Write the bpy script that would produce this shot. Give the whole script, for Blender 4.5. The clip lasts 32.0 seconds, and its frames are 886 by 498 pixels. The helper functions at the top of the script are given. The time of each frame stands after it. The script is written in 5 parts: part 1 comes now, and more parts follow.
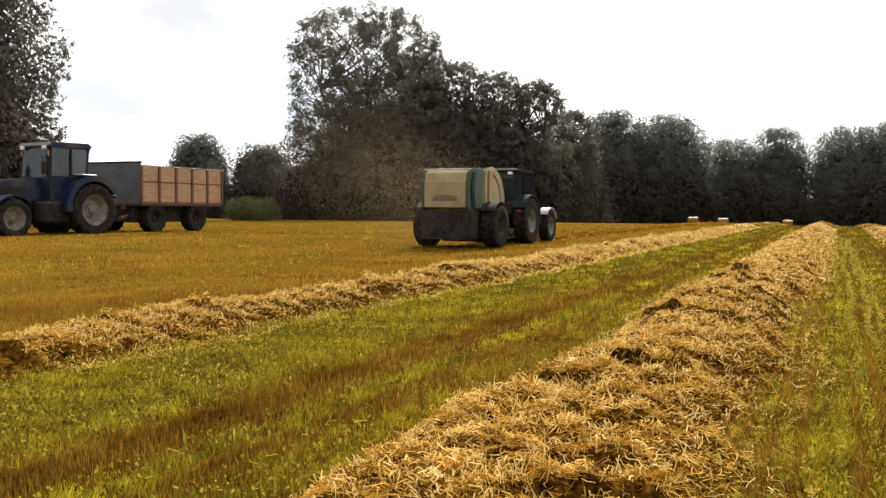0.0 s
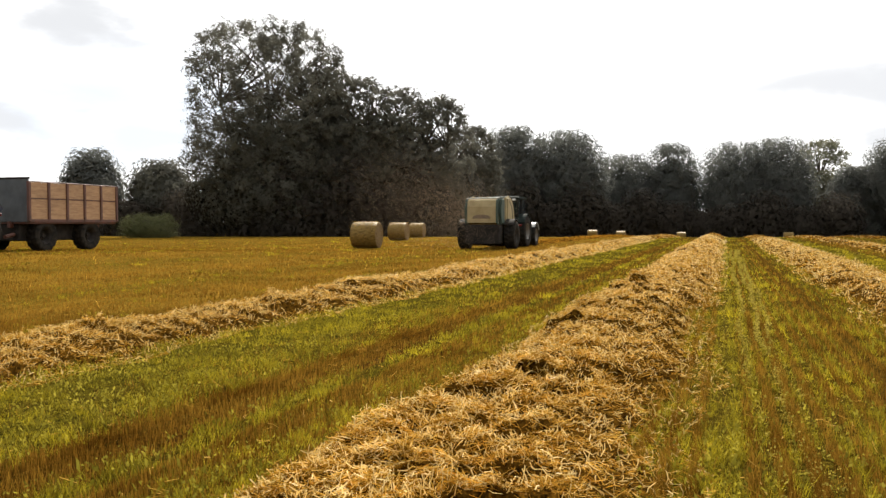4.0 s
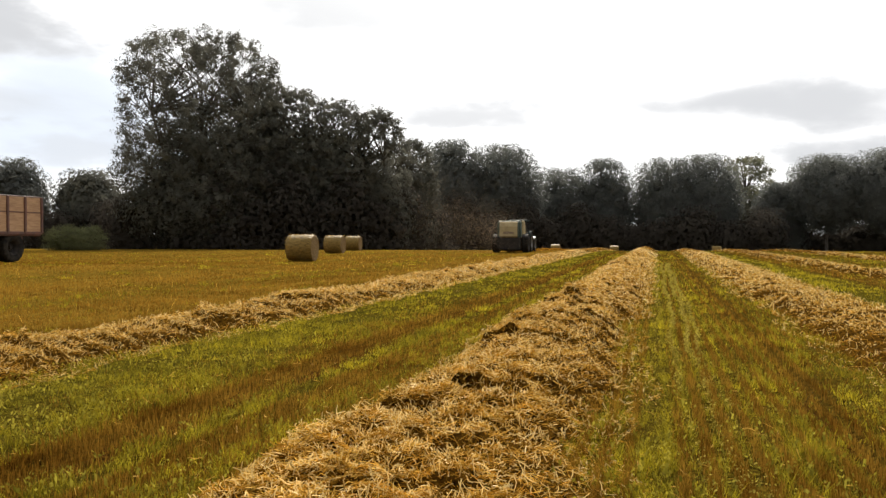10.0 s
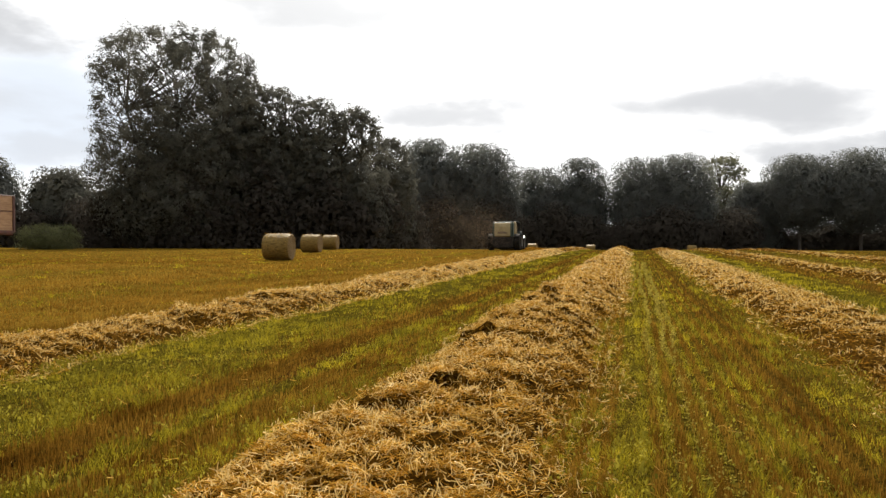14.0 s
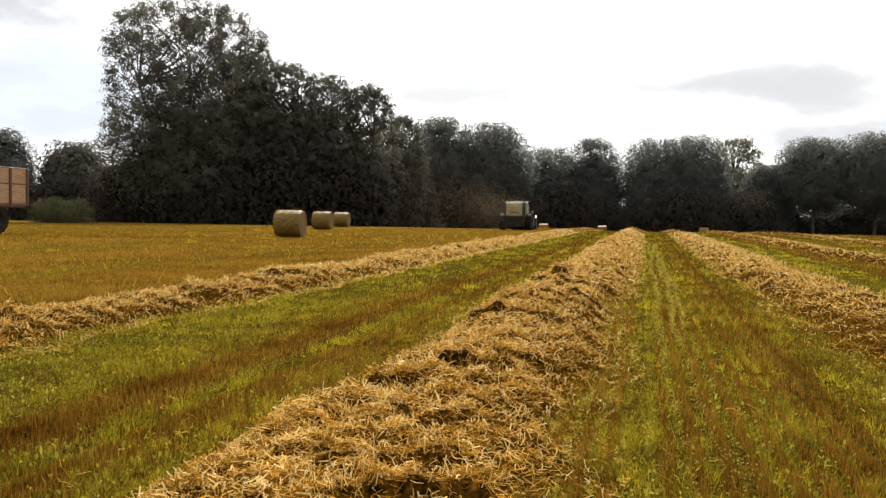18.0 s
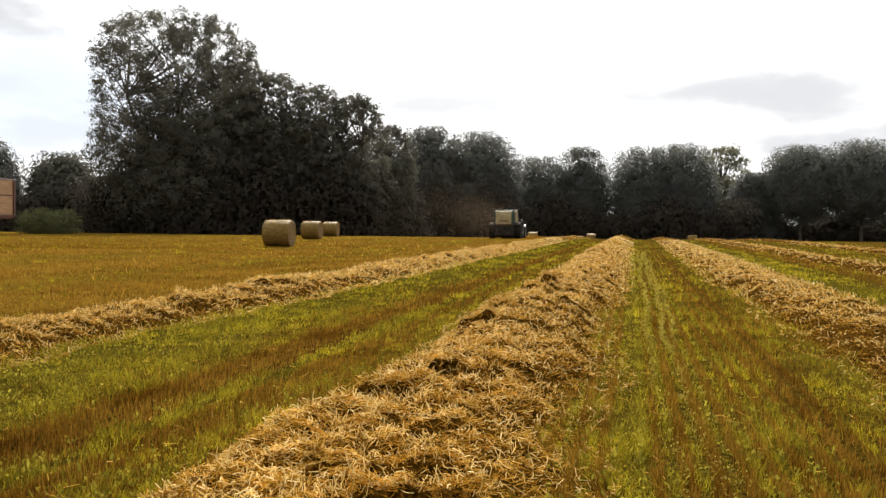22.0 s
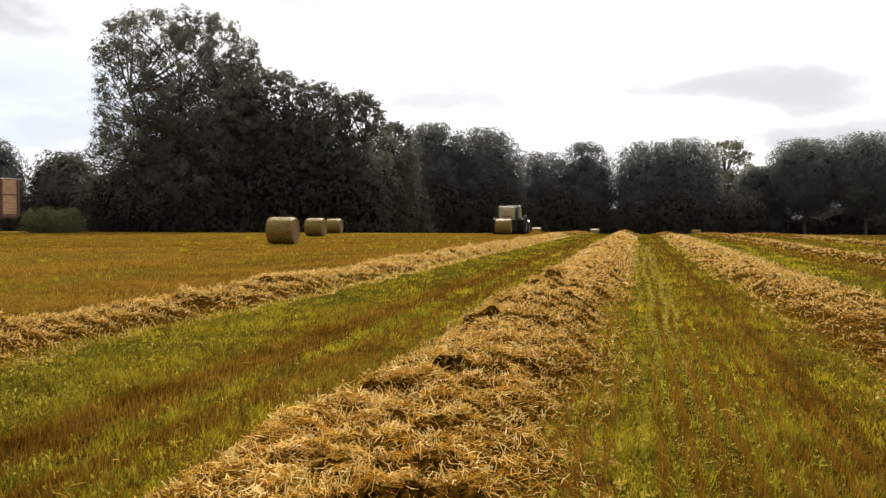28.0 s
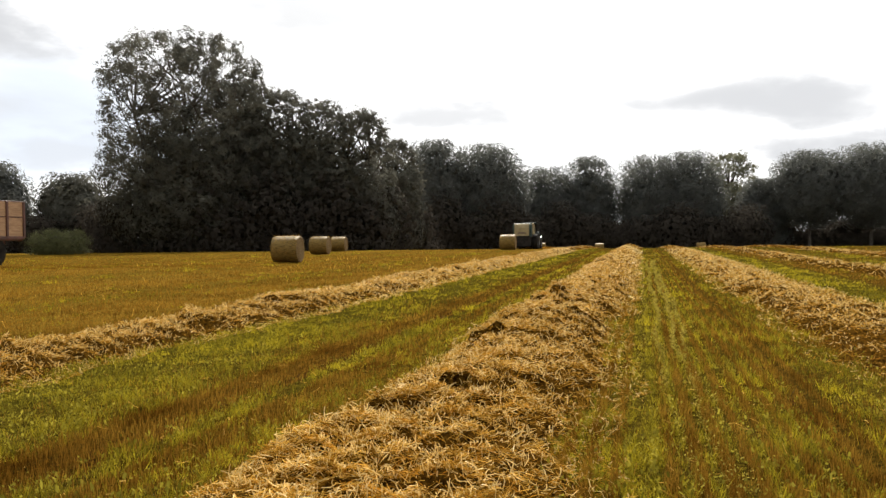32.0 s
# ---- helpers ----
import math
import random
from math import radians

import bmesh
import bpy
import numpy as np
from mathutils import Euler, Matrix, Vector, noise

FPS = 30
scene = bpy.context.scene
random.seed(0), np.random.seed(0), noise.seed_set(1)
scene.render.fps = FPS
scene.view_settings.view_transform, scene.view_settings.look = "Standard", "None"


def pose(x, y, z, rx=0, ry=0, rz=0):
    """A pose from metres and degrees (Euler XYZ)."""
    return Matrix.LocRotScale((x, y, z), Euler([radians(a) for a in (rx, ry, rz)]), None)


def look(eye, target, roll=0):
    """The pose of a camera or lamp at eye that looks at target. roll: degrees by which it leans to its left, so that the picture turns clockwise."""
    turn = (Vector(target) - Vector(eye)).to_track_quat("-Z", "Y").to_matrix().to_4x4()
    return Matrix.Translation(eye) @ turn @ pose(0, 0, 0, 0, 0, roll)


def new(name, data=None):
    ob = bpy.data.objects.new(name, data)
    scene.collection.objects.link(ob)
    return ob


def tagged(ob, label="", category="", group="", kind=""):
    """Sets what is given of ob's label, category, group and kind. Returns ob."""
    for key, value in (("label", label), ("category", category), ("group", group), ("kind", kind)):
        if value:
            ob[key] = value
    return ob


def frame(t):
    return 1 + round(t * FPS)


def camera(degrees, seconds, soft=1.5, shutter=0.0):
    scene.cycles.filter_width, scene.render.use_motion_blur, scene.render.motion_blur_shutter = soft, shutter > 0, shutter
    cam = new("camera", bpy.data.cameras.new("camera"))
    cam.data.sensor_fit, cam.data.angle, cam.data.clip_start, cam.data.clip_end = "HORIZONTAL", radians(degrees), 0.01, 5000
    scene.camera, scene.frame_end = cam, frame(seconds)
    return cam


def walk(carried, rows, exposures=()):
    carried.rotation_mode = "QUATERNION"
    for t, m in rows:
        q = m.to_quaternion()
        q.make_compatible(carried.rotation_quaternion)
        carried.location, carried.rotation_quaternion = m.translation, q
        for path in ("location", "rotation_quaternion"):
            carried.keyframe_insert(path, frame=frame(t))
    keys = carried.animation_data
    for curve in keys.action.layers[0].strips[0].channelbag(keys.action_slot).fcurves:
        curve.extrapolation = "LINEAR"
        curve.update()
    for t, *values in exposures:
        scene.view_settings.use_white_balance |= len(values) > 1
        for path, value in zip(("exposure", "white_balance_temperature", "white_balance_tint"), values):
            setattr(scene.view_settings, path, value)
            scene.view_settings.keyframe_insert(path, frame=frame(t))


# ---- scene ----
# ---- camera: a phone held by a standing person, turned from the parked tractor to the field ----
EYE = (0.0, 0.0, 1.1)
cam = camera(55.2, 32.0, soft=1.4)
TURNS = [  # seconds, yaw, pitch, roll
    (0, 24.88, -2.68, 0.29), (0.5, 23.85, -2.67, 0.33), (1, 23.12, -2.57, 0.15), (1.5, 22.51, -2.54, -0.03),
    (2, 21.42, -2.17, -0.24), (2.5, 19.55, -2.36, -0.13), (3, 19.05, -2.11, -0.09), (3.5, 18.91, -1.71, -0.15),
    (5.5, 16.73, -1.79, 0.06), (6, 16.73, -1.60, -0.00), (6.5, 16.33, -1.82, -0.04), (7, 16.11, -1.72, 0.13),
    (7.5, 15.60, -1.44, -0.02), (8, 15.52, -1.39, -0.17), (8.5, 15.15, -0.98, -0.21), (9, 14.45, -1.02, -0.08),
    (9.5, 14.46, -0.89, -0.21), (10, 14.17, -0.79, -0.04), (10.5, 13.65, -0.44, -0.22), (11, 13.43, -0.58, -0.24),
    (11.5, 13.21, -0.57, 0.09), (12, 12.96, -0.48, 0.04), (12.5, 12.92, -0.95, 0.01), (13, 12.63, -0.80, -0.00),
    (13.5, 12.86, -0.95, 0.08), (14, 12.64, -0.85, -0.00), (14.5, 12.79, -0.99, 0.05), (16.5, 12.80, -1.44, 0.17),
    (17, 12.52, -1.92, 0.01), (17.5, 12.97, -1.89, 0.60), (18, 13.36, -2.29, 0.79), (18.5, 13.15, -2.01, 0.77),
    (19, 13.07, -2.20, 0.74), (19.5, 12.70, -2.04, 0.56), (20, 12.92, -1.84, 0.38), (20.5, 13.09, -1.80, 0.34),
    (21, 13.04, -1.72, 0.36), (21.5, 12.95, -1.68, 0.64), (22, 12.65, -1.68, 0.48), (22.5, 12.86, -1.43, 0.34),
    (23, 12.82, -1.56, 0.28), (23.5, 12.75, -1.34, 0.29), (24, 12.73, -1.29, 0.24), (24.5, 12.94, -1.21, 0.23),
    (26.5, 12.55, -1.42, 0.31), (27, 12.67, -2.04, 0.12), (27.5, 13.07, -2.25, 0.10), (28, 12.90, -1.94, 0.06),
    (28.5, 13.14, -1.98, 0.06), (29, 12.74, -1.71, 0.07), (29.5, 12.76, -1.69, -0.07), (30, 13.35, -1.73, -0.12),
    (30.5, 13.32, -1.34, -0.56), (31, 13.12, -0.84, -0.61), (31.5, 13.21, -1.19, -0.81), (32, 13.21, -0.82, -0.72),
]


def turned(yaw, pitch, roll):
    return pose(*EYE, 90 + pitch, 0, yaw) @ pose(0, 0, 0, 0, 0, roll)


walk(cam, [(t, turned(a, b, c)) for t, a, b, c in TURNS], [(0, 0.68), (3, 0.6), (6, 0.51), (9, 0.36), (13, 0.26), (17, 0.36), (19, 0.46), (23, 0.42), (27, 0.35), (29, 0.42), (32, 0.36)])

# ---- sky and sun ----
SUN_AZ, SUN_EL = -8.0, 43.0  # degrees right of +y, degrees up
SUN_DIR = Vector((math.sin(radians(SUN_AZ)) * math.cos(radians(SUN_EL)), math.cos(radians(SUN_AZ)) * math.cos(radians(SUN_EL)), math.sin(radians(SUN_EL))))


def make_world():
    w = bpy.data.worlds.new("sky")
    scene.world = w
    w.use_nodes = True
    nt = w.node_tree
    n, l = nt.nodes, nt.links
    n.clear()
    out = n.new("ShaderNodeOutputWorld")
    bg = n.new("ShaderNodeBackground")
    bg.inputs["Strength"].default_value = 0.1
    sky = n.new("ShaderNodeTexSky")
    sky.sky_type = "NISHITA"
    sky.sun_disc = False
    sky.sun_elevation, sky.sun_rotation = radians(SUN_EL), radians(SUN_AZ)
    tc = n.new("ShaderNodeTexCoord")
    sep = n.new("ShaderNodeSeparateXYZ")
    l.new(tc.outputs["Generated"], sep.inputs[0])
    up = n.new("ShaderNodeMath"); up.operation = "MAXIMUM"; up.inputs[1].default_value = 0.0
    l.new(sep.outputs["Z"], up.inputs[0])
    add = n.new("ShaderNodeMath"); add.operation = "ADD"; add.inputs[1].default_value = 0.12
    l.new(up.outputs[0], add.inputs[0])
    dx = n.new("ShaderNodeMath"); dx.operation = "DIVIDE"
    dy = n.new("ShaderNodeMath"); dy.operation = "DIVIDE"
    l.new(sep.outputs["X"], dx.inputs[0]); l.new(add.outputs[0], dx.inputs[1])
    l.new(sep.outputs["Y"], dy.inputs[0]); l.new(add.outputs[0], dy.inputs[1])
    flat = n.new("ShaderNodeCombineXYZ")
    l.new(dx.outputs[0], flat.inputs["X"]); l.new(dy.outputs[0], flat.inputs["Y"])

    def cloud(scale, detail, off, lo, hi):
        mp = n.new("ShaderNodeMapping"); mp.inputs["Location"].default_value = off
        mp.inputs["Scale"].default_value = (1.0, 0.7, 1.0)
        t = n.new("ShaderNodeTexNoise"); t.inputs["Scale"].default_value = scale; t.inputs["Detail"].default_value = detail
        r = n.new("ShaderNodeMapRange"); r.interpolation_type = "SMOOTHSTEP"
        r.inputs["From Min"].default_value, r.inputs["From Max"].default_value = lo, hi
        l.new(flat.outputs[0], mp.inputs[0]); l.new(mp.outputs[0], t.inputs["Vector"]); l.new(t.outputs["Fac"], r.inputs["Value"])
        return r.outputs["Result"]

    def soft(value, lo, hi):
        r = n.new("ShaderNodeMapRange"); r.interpolation_type = "SMOOTHSTEP"
        r.inputs["From Min"].default_value, r.inputs["From Max"].default_value = lo, hi
        l.new(value, r.inputs["Value"])
        return r.outputs["Result"]

    def math2(op, a, b):
        q = n.new("ShaderNodeMath"); q.operation = op
        for k, v in enumerate((a, b)):
            if isinstance(v, (int, float)):
                q.inputs[k].default_value = v
            else:
                l.new(v, q.inputs[k])
        return q.outputs[0]

    def mixed(fac, a, b):
        q = n.new("ShaderNodeMix"); q.data_type = "RGBA"
        l.new(fac, q.inputs["Factor"])
        for k, v in ((6, a), (7, b)):
            if isinstance(v, tuple):
                q.inputs[k].default_value = (*v, 1)
            else:
                l.new(v, q.inputs[k])
        return q.outputs[2]

    # bearing and height of the direction, in degrees, ruffled by noise
    bearing = math2("MULTIPLY", math2("ARCTAN2", math2("MULTIPLY", sep.outputs["X"], -1.0), sep.outputs["Y"]), 57.2958)
    rise = math2("MULTIPLY", math2("ARCSINE", sep.outputs["Z"], 0.0), 57.2958)
    ruf = n.new("ShaderNodeTexNoise"); ruf.inputs["Scale"].default_value = 9.0; ruf.inputs["Detail"].default_value = 6
    rmap = n.new("ShaderNodeMapping"); rmap.inputs["Scale"].default_value = (1, 1, 2.6)
    l.new(tc.outputs["Generated"], rmap.inputs[0]); l.new(rmap.outputs[0], ruf.inputs["Vector"])
    rsep = n.new("ShaderNodeSeparateColor"); l.new(ruf.outputs["Color"], rsep.inputs[0])
    bearing = math2("ADD", bearing, math2("MULTIPLY", math2("SUBTRACT", rsep.outputs[0], 0.5), 16.0))
    rise = math2("ADD", rise, math2("MULTIPLY", math2("SUBTRACT", rsep.outputs[1], 0.5), 6.0))

    def bank(az, el, wide, tall, weight):
        """One bank of grey cloud."""
        a = math2("DIVIDE", math2("SUBTRACT", bearing, az), wide)
        b = math2("DIVIDE", math2("SUBTRACT", rise, el), tall)
        d = math2("ADD", math2("MULTIPLY", a, a), math2("MULTIPLY", b, b))
        return math2("MULTIPLY", soft(d, 1.3, 0.0), weight)

    cover = cloud(0.9, 6, (3.1, 1.7, 0), 0.2, 0.36)
    toward = n.new("ShaderNodeVectorMath"); toward.operation = "DOT_PRODUCT"
    l.new(tc.outputs["Generated"], toward.inputs[0]); toward.inputs[1].default_value = SUN_DIR
    lit = soft(toward.outputs["Value"], 0.1, 0.62)
    cloud_white = mixed(lit, (5.4, 5.55, 5.8), (10.8, 10.8, 10.8))
    base_sky = mixed(cover, sky.outputs[0], cloud_white)
    # clear pale blue low on one side
    clear = math2("MAXIMUM", bank(38.0, 7.5, 12.0, 4.6, 0.8), bank(-11.0, 14.5, 5.0, 2.0, 0.35))
    base_sky = mixed(clear, base_sky, (6.2, 6.9, 7.9))
    grey = cloud(0.75, 7, (0.4, 2.9, 0), 0.56, 0.72)
    grey = math2("MULTIPLY", grey, 0.5)
    for spec in ((40.5, 12.4, 4.5, 2.3, 0.95), (21.5, 15.2, 7.5, 2.6, 0.85), (12.0, 7.5, 6.0, 1.3, 0.75), (-8.5, 8.4, 10.0, 2.2, 0.9), (-12.5, 5.0, 5.5, 1.6, 0.9), (46.5, 6.4, 6.0, 1.5, 0.85), (36.0, 6.0, 3.5, 1.4, 0.4)):
        grey = math2("MAXIMUM", grey, bank(*spec))
    dark_out = mixed(grey, base_sky, (5.5, 5.6, 5.8))
    # thin cloud lit through by the sun
    dot = n.new("ShaderNodeVectorMath"); dot.operation = "DOT_PRODUCT"
    l.new(tc.outputs["Generated"], dot.inputs[0]); dot.inputs[1].default_value = SUN_DIR
    ramp = n.new("ShaderNodeMapRange"); ramp.interpolation_type = "SMOOTHSTEP"
    ramp.inputs["From Min"].default_value, ramp.inputs["From Max"].default_value = 0.8, 1.0
    l.new(dot.outputs["Value"], ramp.inputs["Value"])
    glow = n.new("ShaderNodeMix"); glow.data_type = "RGBA"
    l.new(ramp.outputs["Result"], glow.inputs["Factor"]); l.new(dark_out, glow.inputs[6]); glow.inputs[7].default_value = (12.5, 12.4, 12.1, 1)
    l.new(glow.outputs[2], bg.inputs["Color"])
    l.new(bg.outputs[0], out.inputs[0])


make_world()
sun_data = bpy.data.lights.new("sun", "SUN")
sun_data.energy, sun_data.angle, sun_data.color = 5.0, radians(0.6), (1.0, 0.93, 0.82)
sun_ob = new("sun", sun_data)
sun_ob.matrix_world = look(SUN_DIR * 50, (0, 0, 0))


# ---- materials ----
def mat(name, c1, c2=None, scale=6.0, rough=0.7, metal=0.0, bump=0.0, bump_scale=40.0, island=0.0, translucent=0.0, detail=5.0, spread=(0.35, 0.65), stretch=(1, 1, 1), third=None, third_scale=1.0, transmission=0.0, specular=0.5, sheen=(1, 1, 1)):
    m = bpy.data.materials.new(name)
    m.use_nodes = True
    nt = m.node_tree
    n, l = nt.nodes, nt.links
    b = n["Principled BSDF"]
    b.inputs["Roughness"].default_value = rough
    b.inputs["Metallic"].default_value = metal
    b.inputs["Transmission Weight"].default_value = transmission
    b.inputs["Specular IOR Level"].default_value = specular
    b.inputs["Specular Tint"].default_value = (*sheen, 1)
    tc = n.new("ShaderNodeTexCoord")
    mp = n.new("ShaderNodeMapping")
    mp.inputs["Scale"].default_value = stretch
    l.new(tc.outputs["Object"], mp.inputs[0])
    tex = n.new("ShaderNodeTexNoise")
    tex.inputs["Scale"].default_value, tex.inputs["Detail"].default_value = scale, detail
    l.new(mp.outputs[0], tex.inputs["Vector"])
    rng = n.new("ShaderNodeMapRange")
    rng.inputs["From Min"].default_value, rng.inputs["From Max"].default_value = spread
    l.new(tex.outputs["Fac"], rng.inputs["Value"])
    mix = n.new("ShaderNodeMix"); mix.data_type = "RGBA"
    mix.inputs[6].default_value, mix.inputs[7].default_value = (*c1, 1), (*(c2 or c1), 1)
    l.new(rng.outputs["Result"], mix.inputs["Factor"])
    col = mix.outputs[2]
    if third:
        t3 = n.new("ShaderNodeTexNoise"); t3.inputs["Scale"].default_value = third_scale; t3.inputs["Detail"].default_value = 4
        l.new(tc.outputs["Object"], t3.inputs["Vector"])
        r3 = n.new("ShaderNodeMapRange"); r3.inputs["From Min"].default_value, r3.inputs["From Max"].default_value = 0.45, 0.65
        l.new(t3.outputs["Fac"], r3.inputs["Value"])
        m3 = n.new("ShaderNodeMix"); m3.data_type = "RGBA"
        l.new(r3.outputs["Result"], m3.inputs["Factor"]); l.new(col, m3.inputs[6]); m3.inputs[7].default_value = (*third, 1)
        col = m3.outputs[2]
    if island:
        geo = n.new("ShaderNodeNewGeometry")
        hsv = n.new("ShaderNodeHueSaturation")
        mr = n.new("ShaderNodeMapRange")
        mr.inputs["To Min"].default_value, mr.inputs["To Max"].default_value = 1 - island, 1 + island
        l.new(geo.outputs["Random Per Island"], mr.inputs["Value"])
        l.new(mr.outputs["Result"], hsv.inputs["Value"])
        l.new(col, hsv.inputs["Color"])
        col = hsv.outputs["Color"]
    l.new(col, b.inputs["Base Color"])
    if bump:
        bt = n.new("ShaderNodeTexNoise"); bt.inputs["Scale"].default_value = bump_scale; bt.inputs["Detail"].default_value = 6
        l.new(mp.outputs[0], bt.inputs["Vector"])
        bp = n.new("ShaderNodeBump"); bp.inputs["Strength"].default_value = bump; bp.inputs["Distance"].default_value = 0.02
        l.new(bt.outputs["Fac"], bp.inputs["Height"]); l.new(bp.outputs[0], b.inputs["Normal"])
    if translucent:
        tr = n.new("ShaderNodeBsdfTranslucent")
        l.new(col, tr.inputs["Color"])
        mx = n.new("ShaderNodeMixShader"); mx.inputs[0].default_value = translucent
        l.new(b.outputs[0], mx.inputs[1]); l.new(tr.outputs[0], mx.inputs[2])
        l.new(mx.outputs[0], n["Material Output"].inputs["Surface"])
    return m


def field_material():
    """Soil, stubble and young undersown grass in bands that run along the drill rows."""
    m = bpy.data.materials.new("stubble_field")
    m.use_nodes = True
    nt = m.node_tree
    n, l = nt.nodes, nt.links
    b = n["Principled BSDF"]
    b.inputs["Roughness"].default_value = 0.95
    b.inputs["Specular IOR Level"].default_value = 0.0
    geo = n.new("ShaderNodeNewGeometry")
    sep = n.new("ShaderNodeSeparateXYZ")
    l.new(geo.outputs["Position"], sep.inputs[0])
    wob = n.new("ShaderNodeTexNoise"); wob.inputs["Scale"].default_value = 0.9; wob.inputs["Detail"].default_value = 6
    l.new(geo.outputs["Position"], wob.inputs["Vector"])
    wm = n.new("ShaderNodeMath"); wm.operation = "MULTIPLY_ADD"; wm.inputs[1].default_value = 0.36; wm.inputs[2].default_value = -0.18
    l.new(wob.outputs["Fac"], wm.inputs[0])
    xs = n.new("ShaderNodeMath"); xs.operation = "ADD"
    l.new(sep.outputs["X"], xs.inputs[0]); l.new(wm.outputs[0], xs.inputs[1])
    mr = n.new("ShaderNodeMapRange"); mr.inputs["From Min"].default_value, mr.inputs["From Max"].default_value = -24, 16
    l.new(xs.outputs[0], mr.inputs["Value"])
    ramp = n.new("ShaderNodeValToRGB")
    cr = ramp.color_ramp
    stops = [(-24, 0.4), (-21, 0.14), (-18.6, 0.5), (-16.4, 0.12), (-14.4, 0.5), (-12.4, 0.12), (-10, 0.55), (-8, 0.12), (-6.2, 0.4), (-4.9, 0.95), (-3.7, 0.85), (-3.12, 0.7), (-3.0, 0.0), (-2.7, 0.0), (-2.6, 0.85), (-2.45, 0.7), (-2.32, 0.3), (-2.15, 0.5), (-0.3, 0.75), (0.9, 0.6), (1.0, 0.02), (1.1, 0.02), (1.2, 0.65), (2.9, 0.6), (3.4, 0.95), (4.3, 0.85), (4.9, 0.2), (6.4, 0.5), (8.5, 0.75), (12, 0.4), (16, 0.5)]
    while len(cr.elements) < len(stops):
        cr.elements.new(0.5)
    for e, (x, v) in zip(cr.elements, stops):
        e.position, e.color = (x + 24) / 40, (v, v, v, 1)
    l.new(mr.outputs[0], ramp.inputs[0])
    # patchiness stretched along the rows
    mp = n.new("ShaderNodeMapping"); mp.inputs["Scale"].default_value = (3.0, 0.5, 1)
    l.new(geo.outputs["Position"], mp.inputs[0])
    pat = n.new("ShaderNodeTexNoise"); pat.inputs["Scale"].default_value = 1.3; pat.inputs["Detail"].default_value = 8
    l.new(mp.outputs[0], pat.inputs["Vector"])
    pm = n.new("ShaderNodeMath"); pm.operation = "MULTIPLY_ADD"; pm.inputs[1].default_value = 0.9; pm.inputs[2].default_value = -0.45
    l.new(pat.outputs["Fac"], pm.inputs[0])
    g = n.new("ShaderNodeMath"); g.operation = "ADD"; g.use_clamp = True
    l.new(ramp.outputs[0], g.inputs[0]); l.new(pm.outputs[0], g.inputs[1])
    fine = n.new("ShaderNodeTexNoise"); fine.inputs["Scale"].default_value = 22; fine.inputs["Detail"].default_value = 8
    l.new(geo.outputs["Position"], fine.inputs["Vector"])
    straw = n.new("ShaderNodeMix"); straw.data_type = "RGBA"
    straw.inputs[6].default_value, straw.inputs[7].default_value = (0.1, 0.053, 0.008, 1), (0.25, 0.142, 0.018, 1)
    # dark end of the green holds the shade between the grass blades
    green = n.new("ShaderNodeMix"); green.data_type = "RGBA"
    green.inputs[6].default_value, green.inputs[7].default_value = (0.018, 0.015, 0.002, 1), (0.09, 0.073, 0.008, 1)
    fr = n.new("ShaderNodeMapRange"); fr.inputs["From Min"].default_value, fr.inputs["From Max"].default_value = 0.35, 0.65
    l.new(fine.outputs["Fac"], fr.inputs["Value"])
    l.new(fr.outputs[0], straw.inputs["Factor"]); l.new(fr.outputs[0], green.inputs["Factor"])
    # stubble on open soil between the windrows, on a closer litter of straw in the baled part
    litter = n.new("ShaderNodeMapRange"); litter.interpolation_type = "SMOOTHSTEP"
    litter.inputs["From Min"].default_value, litter.inputs["From Max"].default_value = -6.4, -5.0
    l.new(xs.outputs[0], litter.inputs["Value"])
    open_soil = n.new("ShaderNodeMix"); open_soil.data_type = "RGBA"
    open_soil.inputs[6].default_value, open_soil.inputs[7].default_value = (0.03, 0.015, 0.003, 1), (0.11, 0.054, 0.008, 1)
    l.new(fr.outputs[0], open_soil.inputs["Factor"])
    cover = n.new("ShaderNodeMix"); cover.data_type = "RGBA"
    l.new(litter.outputs[0], cover.inputs["Factor"]); l.new(straw.outputs[2], cover.inputs[6]); l.new(open_soil.outputs[2], cover.inputs[7])
    straw = cover
    mx = n.new("ShaderNodeMix"); mx.data_type = "RGBA"
    l.new(g.outputs[0], mx.inputs["Factor"]); l.new(straw.outputs[2], mx.inputs[6]); l.new(green.outputs[2], mx.inputs[7])
    soil = n.new("ShaderNodeMix"); soil.data_type = "RGBA"
    soil.inputs[6].default_value, soil.inputs[7].default_value = (0.03, 0.0135, 0.003, 1), (0.08, 0.037, 0.006, 1)
    l.new(fr.outputs[0], soil.inputs["Factor"])
    bare = n.new("ShaderNodeMapRange"); bare.interpolation_type = "SMOOTHSTEP"
    bare.inputs["From Min"].default_value, bare.inputs["From Max"].default_value = 0.16, 0.02
    l.new(ramp.outputs[0], bare.inputs["Value"])
    mz = n.new("ShaderNodeMix"); mz.data_type = "RGBA"
    l.new(bare.outputs[0], mz.inputs["Factor"]); l.new(mx.outputs[2], mz.inputs[6]); l.new(soil.outputs[2], mz.inputs[7])
    l.new(mz.outputs[2], b.inputs["Base Color"])
    bp = n.new("ShaderNodeBump"); bp.inputs["Strength"].default_value = 0.9; bp.inputs["Distance"].default_value = 0.08
    l.new(fine.outputs["Fac"], bp.inputs["Height"]); l.new(bp.outputs[0], b.inputs["Normal"])
    return m


